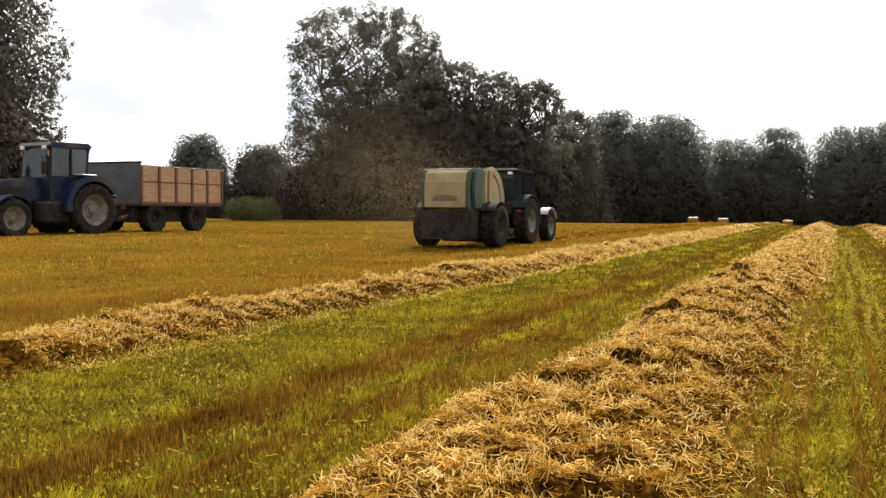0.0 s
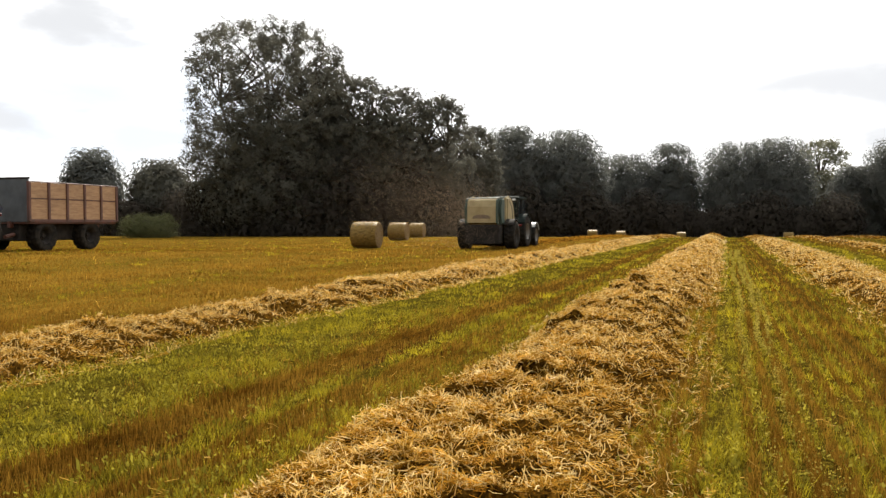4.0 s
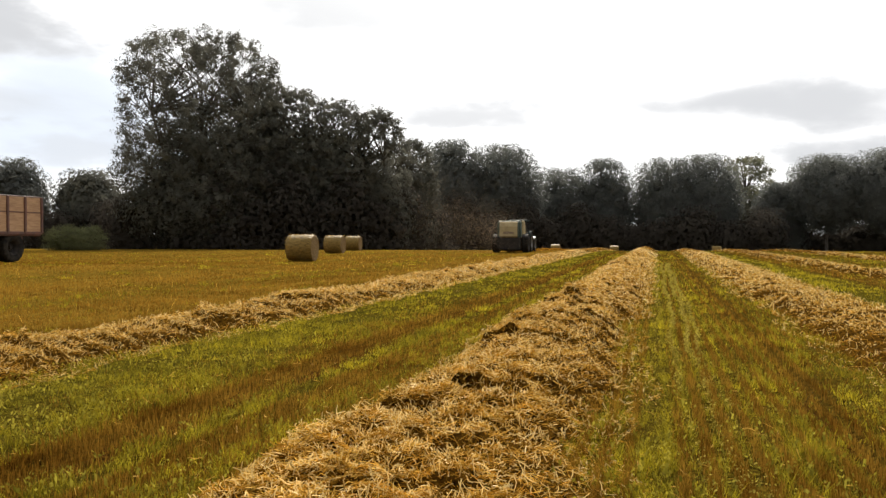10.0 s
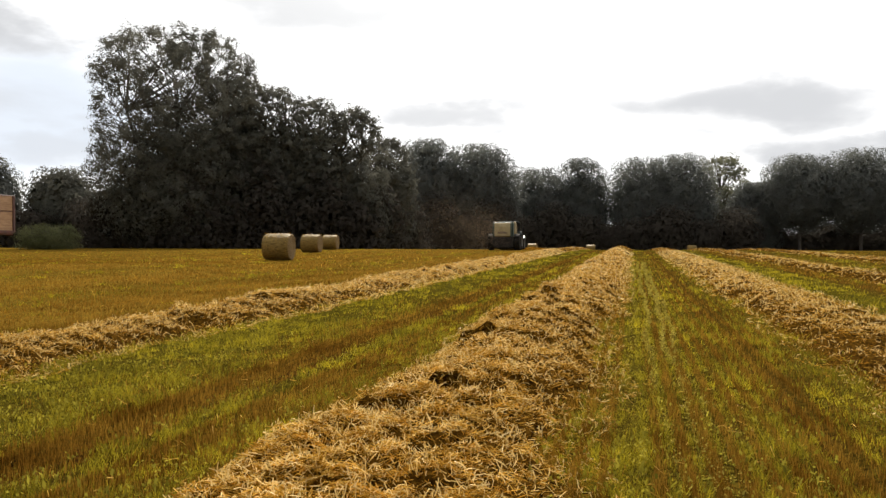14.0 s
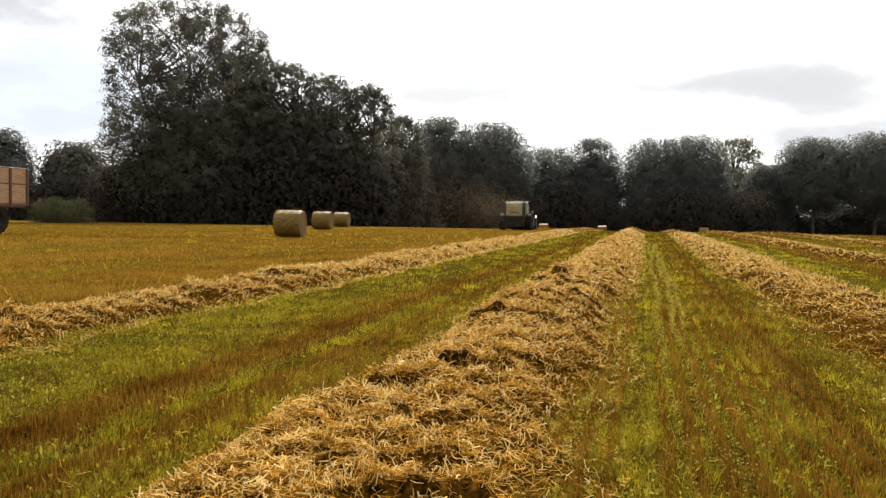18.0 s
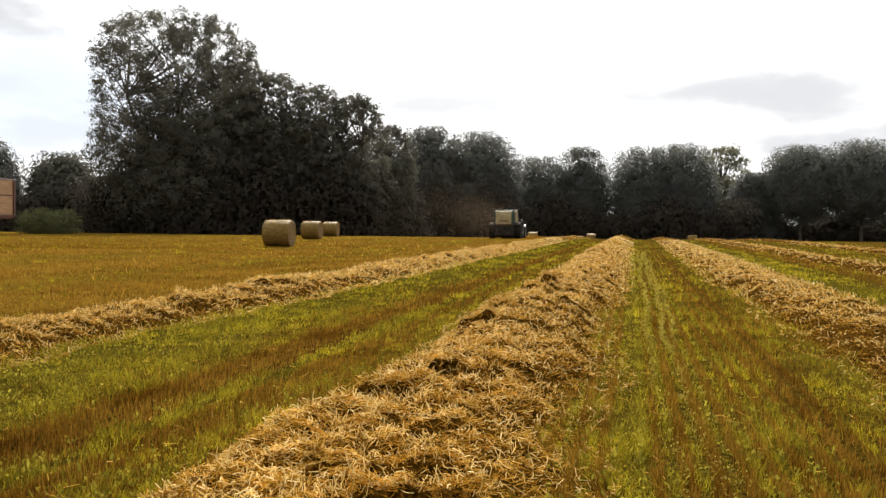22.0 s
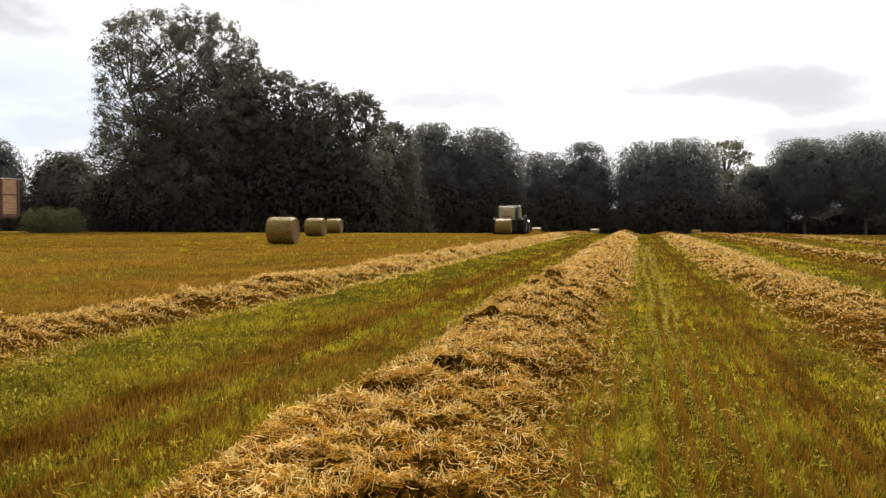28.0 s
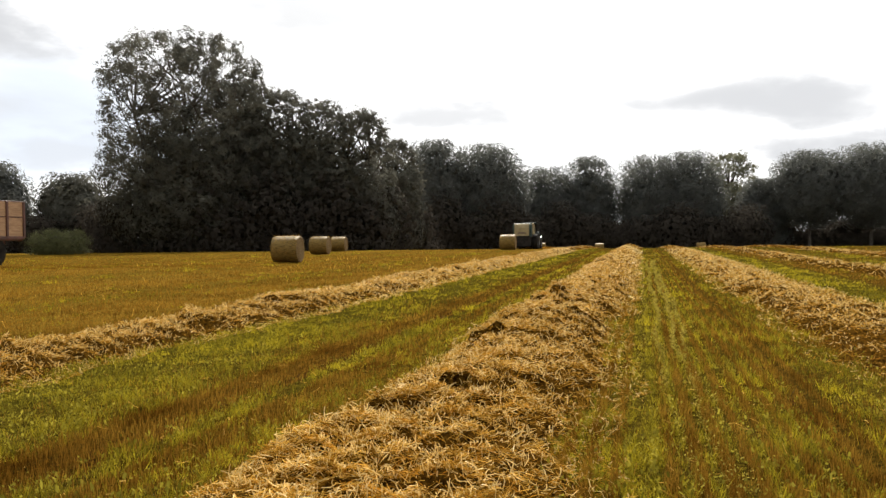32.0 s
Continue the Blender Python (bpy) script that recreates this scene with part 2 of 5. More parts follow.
FIELD = field_material()
STRAW = mat("matted_straw", (0.13, 0.057, 0.006), (0.51, 0.258, 0.03), scale=7, rough=0.7, island=0.75, translucent=0.3, specular=0.0, sheen=(1, 0.82, 0.5))
GOLD_STRAW = mat("golden_straw", (0.46, 0.26, 0.034), (0.78, 0.48, 0.095), scale=9, rough=0.5, island=0.35, translucent=0.3, specular=0.05, sheen=(1, 0.82, 0.5))
PALE_STRAW = mat("pale_straw", (0.68, 0.455, 0.135), (0.9, 0.69, 0.3), scale=9, rough=0.4, island=0.25, translucent=0.3, specular=0.15, sheen=(1, 0.85, 0.6))
DULL_STRAW = mat("weathered_straw", (0.24, 0.135, 0.022), (0.42, 0.25, 0.05), scale=5, rough=0.8, island=0.4, translucent=0.25, specular=0.0)
# bed under the stalks, near black to paint the shade in their gaps
STRAW_BED_SHADE = mat("straw_bed_shade", (0.012, 0.0055, 0.001), (0.1, 0.047, 0.006), scale=34, rough=0.95, bump=1.0, bump_scale=70, stretch=(1, 0.5, 1), specular=0.0)
STUBBLE = mat("stubble_stalks", (0.125, 0.057, 0.007), (0.285, 0.158, 0.02), scale=1.2, rough=0.8, island=0.7, translucent=0.35, specular=0.0)
OLD_STUBBLE = mat("baled_stubble", (0.12, 0.057, 0.007), (0.275, 0.143, 0.018), scale=0.5, rough=0.8, island=0.55, translucent=0.35, specular=0.0)
GRASS = mat("young_grass", (0.115, 0.092, 0.007), (0.365, 0.286, 0.015), scale=0.9, rough=0.42, island=0.75, third=(0.16, 0.125, 0.008), third_scale=2.4, translucent=0.7, specular=0.3, sheen=(1, 0.95, 0.6))
CLOVER = mat("clover_leaves", (0.16, 0.135, 0.012), (0.32, 0.265, 0.035), scale=1.5, rough=0.8, island=0.5, translucent=0.4, specular=0.0, sheen=(1, 0.95, 0.5))
PALE_WEED = mat("pale_weed_leaves", (0.23, 0.18, 0.024), (0.37, 0.29, 0.052), scale=1.5, rough=0.8, island=0.35, translucent=0.3, specular=0.0)
BARK = mat("bark", (0.05, 0.04, 0.03), (0.1, 0.085, 0.065), scale=7, rough=0.95, bump=0.8, bump_scale=14, stretch=(1, 1, 0.25))
# leaf colours lifted and greyed: bright veil and haze are put into them
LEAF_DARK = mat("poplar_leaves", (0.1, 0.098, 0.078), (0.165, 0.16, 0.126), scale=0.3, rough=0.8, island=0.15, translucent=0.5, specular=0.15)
# far rows paler and greyer still, with distance haze in the leaf colour
LEAF_MID = mat("hazed_hedge_leaves", (0.135, 0.14, 0.125), (0.195, 0.2, 0.178), scale=0.3, rough=0.8, island=0.12, translucent=0.6, specular=0.1)
LEAF_BUSH = mat("bush_leaves", (0.1, 0.105, 0.045), (0.16, 0.16, 0.075), scale=0.6, rough=0.8, island=0.2, translucent=0.5, specular=0.1)
# darker undergrowth leaves: the deep shade under the trees is in the colour
LEAF_SHADED = mat("shaded_undergrowth_leaves", (0.045, 0.038, 0.03), (0.075, 0.064, 0.05), scale=0.4, rough=0.9, island=0.1, translucent=0.4, specular=0.05)
LEAF_PALE = mat("willow_leaves", (0.165, 0.165, 0.115), (0.24, 0.235, 0.155), scale=0.3, rough=0.8, island=0.12, translucent=0.5, specular=0.15)
BALE_SIDE = mat("bale_straw", (0.11, 0.07, 0.017), (0.24, 0.155, 0.042), scale=16, rough=0.5, specular=0.25, sheen=(1, 0.8, 0.5), bump=0.9, bump_scale=50, stretch=(0.35, 1, 1))
BALE_END = mat("bale_end_straw", (0.11, 0.066, 0.02), (0.24, 0.15, 0.046), scale=22, rough=0.9, bump=0.9, bump_scale=70)
CREAM = mat("cream_paint", (0.37, 0.3, 0.16), (0.28, 0.22, 0.11), scale=2.5, rough=0.7, bump=0.05, specular=0.2)
GREEN_PAINT = mat("green_paint", (0.04, 0.065, 0.048), (0.055, 0.075, 0.055), scale=3, rough=0.6, specular=0.25)
BLUE = mat("blue_paint", (0.005, 0.014, 0.046), (0.006, 0.011, 0.03), scale=3, rough=0.45, specular=0.22, third=(0.05, 0.045, 0.04), third_scale=1.6)
DARKPAINT = mat("dark_green_paint", (0.012, 0.018, 0.016), (0.02, 0.026, 0.022), scale=3, rough=0.8, specular=0.06)
BLACK = mat("black_steel", (0.016, 0.014, 0.012), (0.036, 0.03, 0.024), scale=5, rough=0.85, specular=0.15)
RUBBER = mat("tyre_rubber", (0.01, 0.0095, 0.009), (0.032, 0.027, 0.02), scale=8, rough=0.9, bump=0.3, specular=0.08)
RIM_CREAM = mat("cream_rim", (0.2, 0.18, 0.15), (0.1, 0.088, 0.07), scale=5, rough=0.6, specular=0.2)
RIM_RED = mat("dull_rim", (0.13, 0.12, 0.1), (0.09, 0.08, 0.065), scale=5, rough=0.5)
# near-black rims for the baler, darker than the tractors' rims
RIM_DARK = mat("near_black_rim", (0.025, 0.023, 0.02), (0.05, 0.044, 0.036), scale=5, rough=0.8, specular=0.1)
GLASS = mat("cab_glass", (0.14, 0.17, 0.19), rough=0.03, transmission=0.92)
GLINT_WHITE = mat("white_sky_glint", (0.6, 0.6, 0.58), (0.45, 0.45, 0.42), scale=3, rough=0.3)
# pale grey that stands in for sun glints on mudguard and tailgate
GLINT_GREY = mat("pale_sun_glint", (0.42, 0.42, 0.4), (0.3, 0.3, 0.28), scale=4, rough=0.3)
TRAILER_RED = mat("rusty_red_steel", (0.12, 0.045, 0.028), (0.075, 0.034, 0.024), scale=4, rough=0.65)
TRAILER_GREY = mat("grey_steel_board", (0.09, 0.1, 0.105), (0.055, 0.06, 0.062), scale=2.5, rough=0.6)
PLY = mat("plywood_panel", (0.42, 0.25, 0.125), (0.29, 0.165, 0.08), scale=3, rough=0.7, stretch=(1, 1, 6))
FADED = mat("faded_lettering", (0.12, 0.085, 0.055), (0.19, 0.135, 0.085), scale=14, rough=0.7)
LAMP_RED = mat("red_lens", (0.16, 0.012, 0.008), rough=0.2)
LAMP_AMBER = mat("amber_lens", (0.6, 0.2, 0.02), rough=0.2)
LAMP_CLEAR = mat("clear_lens", (0.7, 0.7, 0.7), rough=0.12)
SEAT = mat("seat_cloth", (0.03, 0.03, 0.035), (0.05, 0.05, 0.05), scale=20, rough=0.9)


# ---- mesh helpers ----
def part(name, bm, material, parent=None, label="", smooth=False, m=None):
    me = bpy.data.meshes.new(name)
    bm.normal_update()
    if smooth:
        for f in bm.faces:
            f.smooth = True
    bm.to_mesh(me)
    bm.free()
    me.materials.append(material)
    ob = new(name, me)
    if parent:
        ob.parent = parent
    if m is not None:
        ob.matrix_basis = m
    if label:
        tagged(ob, label)
    return ob


def np_mesh(name, verts, faces, material, parent=None):
    """One mesh from arrays of places and of faces that all have the same number of corners."""
    me = bpy.data.meshes.new(name)
    k = faces.shape[1]
    me.vertices.add(len(verts))
    me.vertices.foreach_set("co", np.ascontiguousarray(verts, dtype=np.float32).ravel())
    me.loops.add(faces.size)
    me.loops.foreach_set("vertex_index", np.ascontiguousarray(faces, dtype=np.int32).ravel())
    me.polygons.add(len(faces))
    me.polygons.foreach_set("loop_start", np.arange(0, faces.size, k, dtype=np.int32))
    me.update(calc_edges=True)
    me.materials.append(material)
    ob = new(name, me)
    if parent:
        ob.parent = parent
    return ob


def bx(bm, c, s, rot=(0, 0, 0), bev=0.015):
    m = pose(*c, *rot) @ Matrix.Diagonal((*s, 1))
    made = bmesh.ops.create_cube(bm, size=1.0, matrix=m)["verts"]
    if bev:
        es = list({e for v in made for e in v.link_edges})
        bmesh.ops.bevel(bm, geom=es, offset=min(bev, min(s) * 0.4), segments=1, affect="EDGES")
    return bm


def box(c, s, rot=(0, 0, 0), bev=0.015):
    return bx(bmesh.new(), c, s, rot, bev)


def lathe(bm, profile, m, seg=28):
    """Turn (radius, height) pairs round the z axis of m."""
    rings = []
    for r, h in profile:
        rings.append([bm.verts.new(m @ Vector((r * math.cos(2 * math.pi * i / seg), r * math.sin(2 * math.pi * i / seg), h))) for i in range(seg)] if r > 1e-5 else [bm.verts.new(m @ Vector((0, 0, h)))])
    for a, b in zip(rings, rings[1:]):
        for i in range(seg):
            j = (i + 1) % seg
            q = [a[i % len(a)], a[j % len(a)], b[j % len(b)], b[i % len(b)]]
            q = list(dict.fromkeys(q))
            if len(q) > 2:
                bm.faces.new(q)
    return bm


def rod(bm, pts, r, seg=7, taper=None):
    """A round bar through places."""
    pts = [Vector(p) for p in pts]
    rings = []
    for i, p in enumerate(pts):
        d = (pts[min(i + 1, len(pts) - 1)] - pts[max(i - 1, 0)]).normalized()
        u = d.orthogonal().normalized()
        if rings:
            u = (last_u - d * last_u.dot(d)).normalized()
        last_u = u
        w = d.cross(u)
        rr = r if taper is None else r + (taper - r) * i / (len(pts) - 1)
        rings.append([bm.verts.new(p + (u * math.cos(2 * math.pi * k / seg) + w * math.sin(2 * math.pi * k / seg)) * rr) for k in range(seg)])
    for a, b in zip(rings, rings[1:]):
        for k in range(seg):
            bm.faces.new([a[k], a[(k + 1) % seg], b[(k + 1) % seg], b[k]])
    bm.faces.new(rings[0][::-1])
    bm.faces.new(rings[-1])
    return bm


def slab(bm, outline, x0, x1, bev=0.02):
    """A plate with a (y, z) outline between x0 and x1."""
    a = [bm.verts.new((x0, y, z)) for y, z in outline]
    b = [bm.verts.new((x1, y, z)) for y, z in outline]
    k = len(outline)
    fs = [bm.faces.new(a[::-1]), bm.faces.new(b)]
    fs += [bm.faces.new([a[i], a[(i + 1) % k], b[(i + 1) % k], b[i]]) for i in range(k)]
    bmesh.ops.recalc_face_normals(bm, faces=fs)
    if bev:
        es = [e for e in fs[0].edges] + [e for e in fs[1].edges]
        bmesh.ops.bevel(bm, geom=es, offset=bev, segments=2, affect="EDGES")
    return bm


def arc(cy, cz, r, a0, a1, k):
    return [(cy + r * math.cos(radians(a0 + (a1 - a0) * i / k)), cz + r * math.sin(radians(a0 + (a1 - a0) * i / k))) for i in range(k + 1)]


# ---- the lie of the land ----
def smooth01(v):
    v = min(max(v, 0.0), 1.0)
    return v * v * (3 - 2 * v)


def gz(x, y):
    """Height of the field: level near by, falling away past a crest, a little higher towards the parked trailer."""
    z = -3.5e-4 * max(y - 60.0, 0.0) ** 2 if y < 130 else -1.715 - 0.049 * (1 - math.exp(-(y - 130) / 60.0)) * 60
    z += 0.3 * smooth01((-x - 11.0) / 7.0) * smooth01((32.0 - y) / 16.0 + 0.2 if y > 14 else 1.0) * smooth01((y + 4) / 10.0)
    return z


def gza(x, y):
    return np.array([gz(a, b) for a, b in zip(x, y)])


def axis_steps(lo, hi, near, fine, grow):
    out, s, v = [0.0], fine, 0.0
    while v < hi:
        v += s if v < near else s * (1 + (v - near) * grow)
        out.append(v)
    neg, v = [], 0.0
    while v > lo:
        v -= s if -v < near else s * (1 + (-v - near) * grow)
        neg.append(v)
    return np.array(neg[::-1] + out)


def ground_mesh():
    xs = axis_steps(-1500, 1500, 14, 0.22, 0.4)
    ys = axis_steps(-800, 2200, 24, 0.45, 0.12)
    gx, gy = np.meshgrid(xs, ys)
    x, y = gx.ravel(), gy.ravel()
    z = gza(x, y)
    rng = np.random.default_rng(3)
    near = (np.abs(x) < 18) & (y < 45) & (y > -5)
    z = z + near * rng.normal(0, 0.012, len(x))
    # the wheel ruts of the combine
    for cx, w, d in ((-2.84, 0.2, 0.08), (-2.3, 0.12, 0.05), (1.06, 0.12, 0.08), (4.7, 0.2, 0.03)):
        z = z - d * np.exp(-((x - cx) / w) ** 2) * ((y > -5) & (y < 100))
    nx, ny = len(xs), len(ys)
    i = np.arange(nx * ny).reshape(ny, nx)
    f = np.stack([i[:-1, :-1], i[:-1, 1:], i[1:, 1:], i[1:, :-1]], -1).reshape(-1, 4)
    ob = np_mesh("ground", np.stack([x, y, z], 1), f, FIELD)
    return tagged(ob, "harvested stubble field with bands of young undersown grass", "field", kind="structure")


ground_mesh()


# ---- straw windrows ----
RNG = np.random.default_rng(11)


def tubes(p, d, length, width, sag, bent=True):
    """Straws: split, folded stalks, bent in the middle near by. p middle, d direction, all arrays."""
    nn = len(p)
    side = np.cross(d, [0, 0, 1.0]); side /= np.linalg.norm(side, axis=1)[:, None] + 1e-9
    upv = np.cross(side, d)
    roll = (RNG.random(nn) * 2 * math.pi)[:, None]
    side, upv = side * np.cos(roll) + upv * np.sin(roll), upv * np.cos(roll) - side * np.sin(roll)
    bend = RNG.normal(0, 1, (nn, 3)) * sag[:, None]
    st = [p - d * length[:, None] / 2, p + bend, p + d * length[:, None] / 2]
    if not bent:
        st = [st[0], st[2]]
    ang = np.array([-15, 90, 195]) * math.pi / 180
    k3 = 3 * len(st)
    v = np.empty((nn, k3, 3))
    for k in range(len(st)):
        for j in range(3):
            v[:, k * 3 + j] = st[k] + (side * math.cos(ang[j]) + upv * math.sin(ang[j])) * width[:, None] / 2
    q = []
    for k in range(len(st) - 1):
        for j in range(2):
            q.append([k * 3 + j, k * 3 + (j + 1) % 3, k * 3 + 3 + (j + 1) % 3, k * 3 + 3 + j])
    q = np.array(q)
    f = (np.arange(nn)[:, None, None] * k3 + q[None]).reshape(-1, 4)
    return v.reshape(-1, 3), f


def joined(sets):
    off, vs, fs = 0, [], []
    for v, f in sets:
        vs.append(v); fs.append(f + off); off += len(v)
    return np.concatenate(vs), np.concatenate(fs)


def heap_noise(x, y, s, seed):
    return np.array([noise.noise((a * s, b * s, seed)) for a, b in zip(x, y)])


def windrow(cx, y0, y1, half, high, seed, near=True, drift=0.0, mat_n=30000, gold_n=9000, pale_n=4000, far=3000, skirt=1.0, crisp=1.0):
    """A long loose heap of straw: a matted bed in overlapping layers, and the stalks lying in it. skirt: how far its right foot is spread; crisp: how ragged its layers are."""
    back = -9.0 - 0.7 * seed
    ys = [back]
    while ys[-1] < y1:
        ys.append(ys[-1] + (0.16 if ys[-1] < y0 else 0.04 if ys[-1] < 9 and near else 0.06 if ys[-1] < 14 else 0.12 if ys[-1] < 30 else 0.4))
    ys = np.array(ys)
    us = np.linspace(-1, 1, 35 if near else 23)
    gu, gy = np.meshgrid(us, ys)
    u, y = gu.ravel(), gy.ravel()

    def across(uu, yy):
        """From -1..1 over the heap to x."""
        mid = cx + drift * yy + 0.045 * np.sin(yy * 0.35 + seed) + 0.035 * np.sin(yy * 0.93 + 2 * seed)
        w = half * (1 + 0.04 * np.sin(yy * 0.8 + seed * 1.7) + 0.07 * np.sin(yy * 2.1 + seed) + 0.06 * np.sin(yy * 5.3 + seed))
        return mid + uu * w * np.where(uu > 0, skirt, 1.0)

    def top(uu, xx, yy):
        big = heap_noise(xx, yy, 0.8, seed)
        mid = heap_noise(xx, yy, 2.2, seed + 5)
        tuft = 1 - 2 * np.abs(heap_noise(xx * 0.6, yy * 1.3, 3.0, seed + 13))
        a = np.abs(uu)
        shape = np.where(uu < 0, np.clip(1 - a ** 2.2, 0, 1) ** 0.9, np.clip(1 - a, 0, 1) ** (0.55 + 0.6 * skirt) * (1 + 0.9 * a))
        edge = np.clip((1 - a) * 3.5, 0, 1)
        start = np.clip((yy - back) / 0.9, 0, 1)
        # layers dropped one over the other by the combine, each with its brow towards the camera
        ph = yy / 0.6 + 2.2 * heap_noise(xx * 1.3, yy * 0.5, 1.0, seed + 41) + 0.6 * mid + seed
        fr = ph - np.floor(ph)
        brow = (1 - fr) * np.clip(fr / 0.13, 0, 1) - 0.45
        some = np.clip(0.35 + 1.6 * heap_noise(xx, yy, 1.3, seed + 47), 0, 1)
        hollow = np.clip(heap_noise(xx * 0.7, yy, 1.7, seed + 21) - 0.18, 0, 1)
        return start * (shape * high * (1 + 0.42 * big + 0.42 * mid) + crisp * edge * (0.16 * brow * some + 0.08 * tuft + 0.055 * heap_noise(xx, yy, 8, seed + 9) - 0.16 * hollow))

    x = across(u, y)
    z = gza(x, y) + top(u, x, y) - 0.025
    nu, ny = len(us), len(ys)
    i = np.arange(nu * ny).reshape(ny, nu)
    f = np.stack([i[:-1, :-1], i[:-1, 1:], i[1:, 1:], i[1:, :-1]], -1).reshape(-1, 4)
    bed = np_mesh("straw_windrow", np.stack([x, y, z], 1), f, STRAW_BED_SHADE)
    tagged(bed, "long loose windrow of golden cut straw lying on stubble", "straw windrow", "straw windrows", "stuff")

    def stalks(nn, ya, yb, power, wmin, lmin, lmax, bent, rise=0.0, flat=0.35):
        t = RNG.random(nn) ** power
        yy = ya * (yb / ya) ** t if ya > 0 else ya + (yb - ya) * t
        uu = np.clip(RNG.normal(0, 0.55 if near else 0.62, nn), -1.15, 1.22)
        xx = across(uu, yy)
        lump = RNG.random(nn)
        zz = gza(xx, yy) + np.where(np.abs(uu) < 1, top(np.clip(uu, -1, 1), xx, yy), 0.01) + 0.004 + rise * lump ** 2
        a = heap_noise(xx, yy, 1.6, seed + 31) * 4.0 + RNG.normal(0, 0.8, nn)
        tilt = RNG.normal(0, flat, nn)
        d = np.stack([np.cos(a) * np.cos(tilt), np.sin(a) * np.cos(tilt), np.sin(tilt)], 1)
        ln = lmin + (lmax - lmin) * RNG.random(nn) ** 1.6
        wd = wmin * (0.6 + 0.8 * RNG.random(nn)) * np.clip(yy / 7, 1, 5)
        return tubes(np.stack([xx, yy, zz], 1), d, ln * np.clip(yy / 9, 1, 2.2), wd, ln * (0.16 if bent else 0.05), bent)

    y_fine = y0 if near else max(y0, 4.0)
    matted = [stalks(mat_n, y_fine, 46, 1.0, 0.0026, 0.02, 0.07, False, 0.012)]
    matted.append(stalks(1200, back, y0 + 0.2, 0.8, 0.006, 0.04, 0.15, False))
    matted.append(stalks(far, 40, y1, 1.0, 0.0036, 0.05, 0.12, False))
    gold = [stalks(gold_n, y_fine, 50, 1.0, 0.0026, 0.025, 0.09, False, 0.022, 0.4)]
    pale = [stalks(pale_n, y_fine, 60, 0.9, 0.0038, 0.02, 0.075, near, 0.034, 0.85)]
    pale.append(stalks(far // 3, 40, y1, 1.0, 0.003, 0.05, 0.1, False, 0.02))
    for name, sets, material, text in (("matted_straw", matted, STRAW, ""), ("loose_straw", gold, GOLD_STRAW, "loose golden straws"), ("pale_straw", pale, PALE_STRAW, "shiny pale straws on top")):
        tagged(np_mesh(name, *joined(sets), material, bed), text, kind="stuff")
    return bed


windrow(-1.07, 2.0, 112, 0.62, 0.22, 1.0, True, 0.001, 64000, 27000, 22000, skirt=1.25)
windrow(-5.3, 2.2, 108, 0.6, 0.15, 2.3, False, 0.0, 29000, 15000, 18000, skirt=1.1, crisp=0.85)
windrow(2.4, 2.6, 112, 0.8, 0.1, 3.7, False, 0.002, 15000, 6000, 7500, crisp=0.8)
windrow(6.1, 6.0, 112, 0.62, 0.075, 5.1, False, 0.003, 2600, 1200, 1800, 1500)
windrow(10.6, 12.0, 112, 0.6, 0.075, 6.4, False, 0.0, 2000, 900, 1200, 1500)


# ---- stubble stalks and young grass ----
BAND_X = np.array([-30, -18.6, -16.4, -14.4, -12.4, -10, -8, -6.2, -4.9, -4.1, -3.9, -3.13, -3.02, -2.7, -2.62, -2.45, -2.38, -2.22, -2.12, -0.3, -0.12, -0.06, 0.1, 0.16, 0.4, 0.5, 0.62, 0.72, 0.95, 1.1, 1.2, 1.5, 1.7, 2.9, 3.3, 3.5, 4.6, 4.9, 6.6, 8.5, 10, 16])
BAND_G = np.array([0.2, 0.3, 0.0, 0.28, 0.0, 0.32, 0.02, 0.2, 1.5, 1.5, 1.1, 0.9, -0.2, -0.2, 1.5, 1.5, 0.35, 0.35, 0.75, 0.3, 0.4, 1.25, 1.25, 0.55, 0.55, 0.75, 0.75, 0.5, 0.4, 0.25, 0.8, 0.85, 0.55, 0.5, 0.85, 1.4, 1.4, 0.3, 0.4, 0.75, 0.5, 0.5])
RUTS = ((-2.84, 0.15), (-2.3, 0.04), (1.06, 0.08), (4.7, 0.15))
HEAPS = ((-1.07, 0.5), (-5.3, 0.5), (2.4, 0.6), (6.1, 0.5), (10.6, 0.5))


def scatter(n, y0, y1, power, lo=-21, span=77):
    r = y0 * (y1 / y0) ** (RNG.random(n) ** power)
    a = np.radians(lo + span * RNG.random(n))
    x, y = -r * np.sin(a), r * np.cos(a)
    keep = np.ones(n, bool)
    for c, h in HEAPS:
        keep &= np.abs(x - c) > h
    for c, h in RUTS:
        keep &= (np.abs(x - c) > h) | (RNG.random(n) < 0.4)
    thin = heap_noise(x, y, 1.9, 50.0) + 0.5 * heap_noise(x, y, 5.0, 51.0)
    keep &= thin > -0.55 + 0.5 * RNG.random(n) - 0.35
    keep &= RNG.random(n) < np.clip((78 - np.hypot(x, y)) / 34, 0.0, 1)
    x, y = x[keep], y[keep]
    patch = heap_noise(x, y * 0.2, 1.3, 21.0) * 0.5 + heap_noise(x, y * 0.6, 2.6, 33.0) * 0.35 + 0.1 * np.sin(x * 50.3)
    return x, y, np.interp(x, BAND_X, BAND_G) + patch


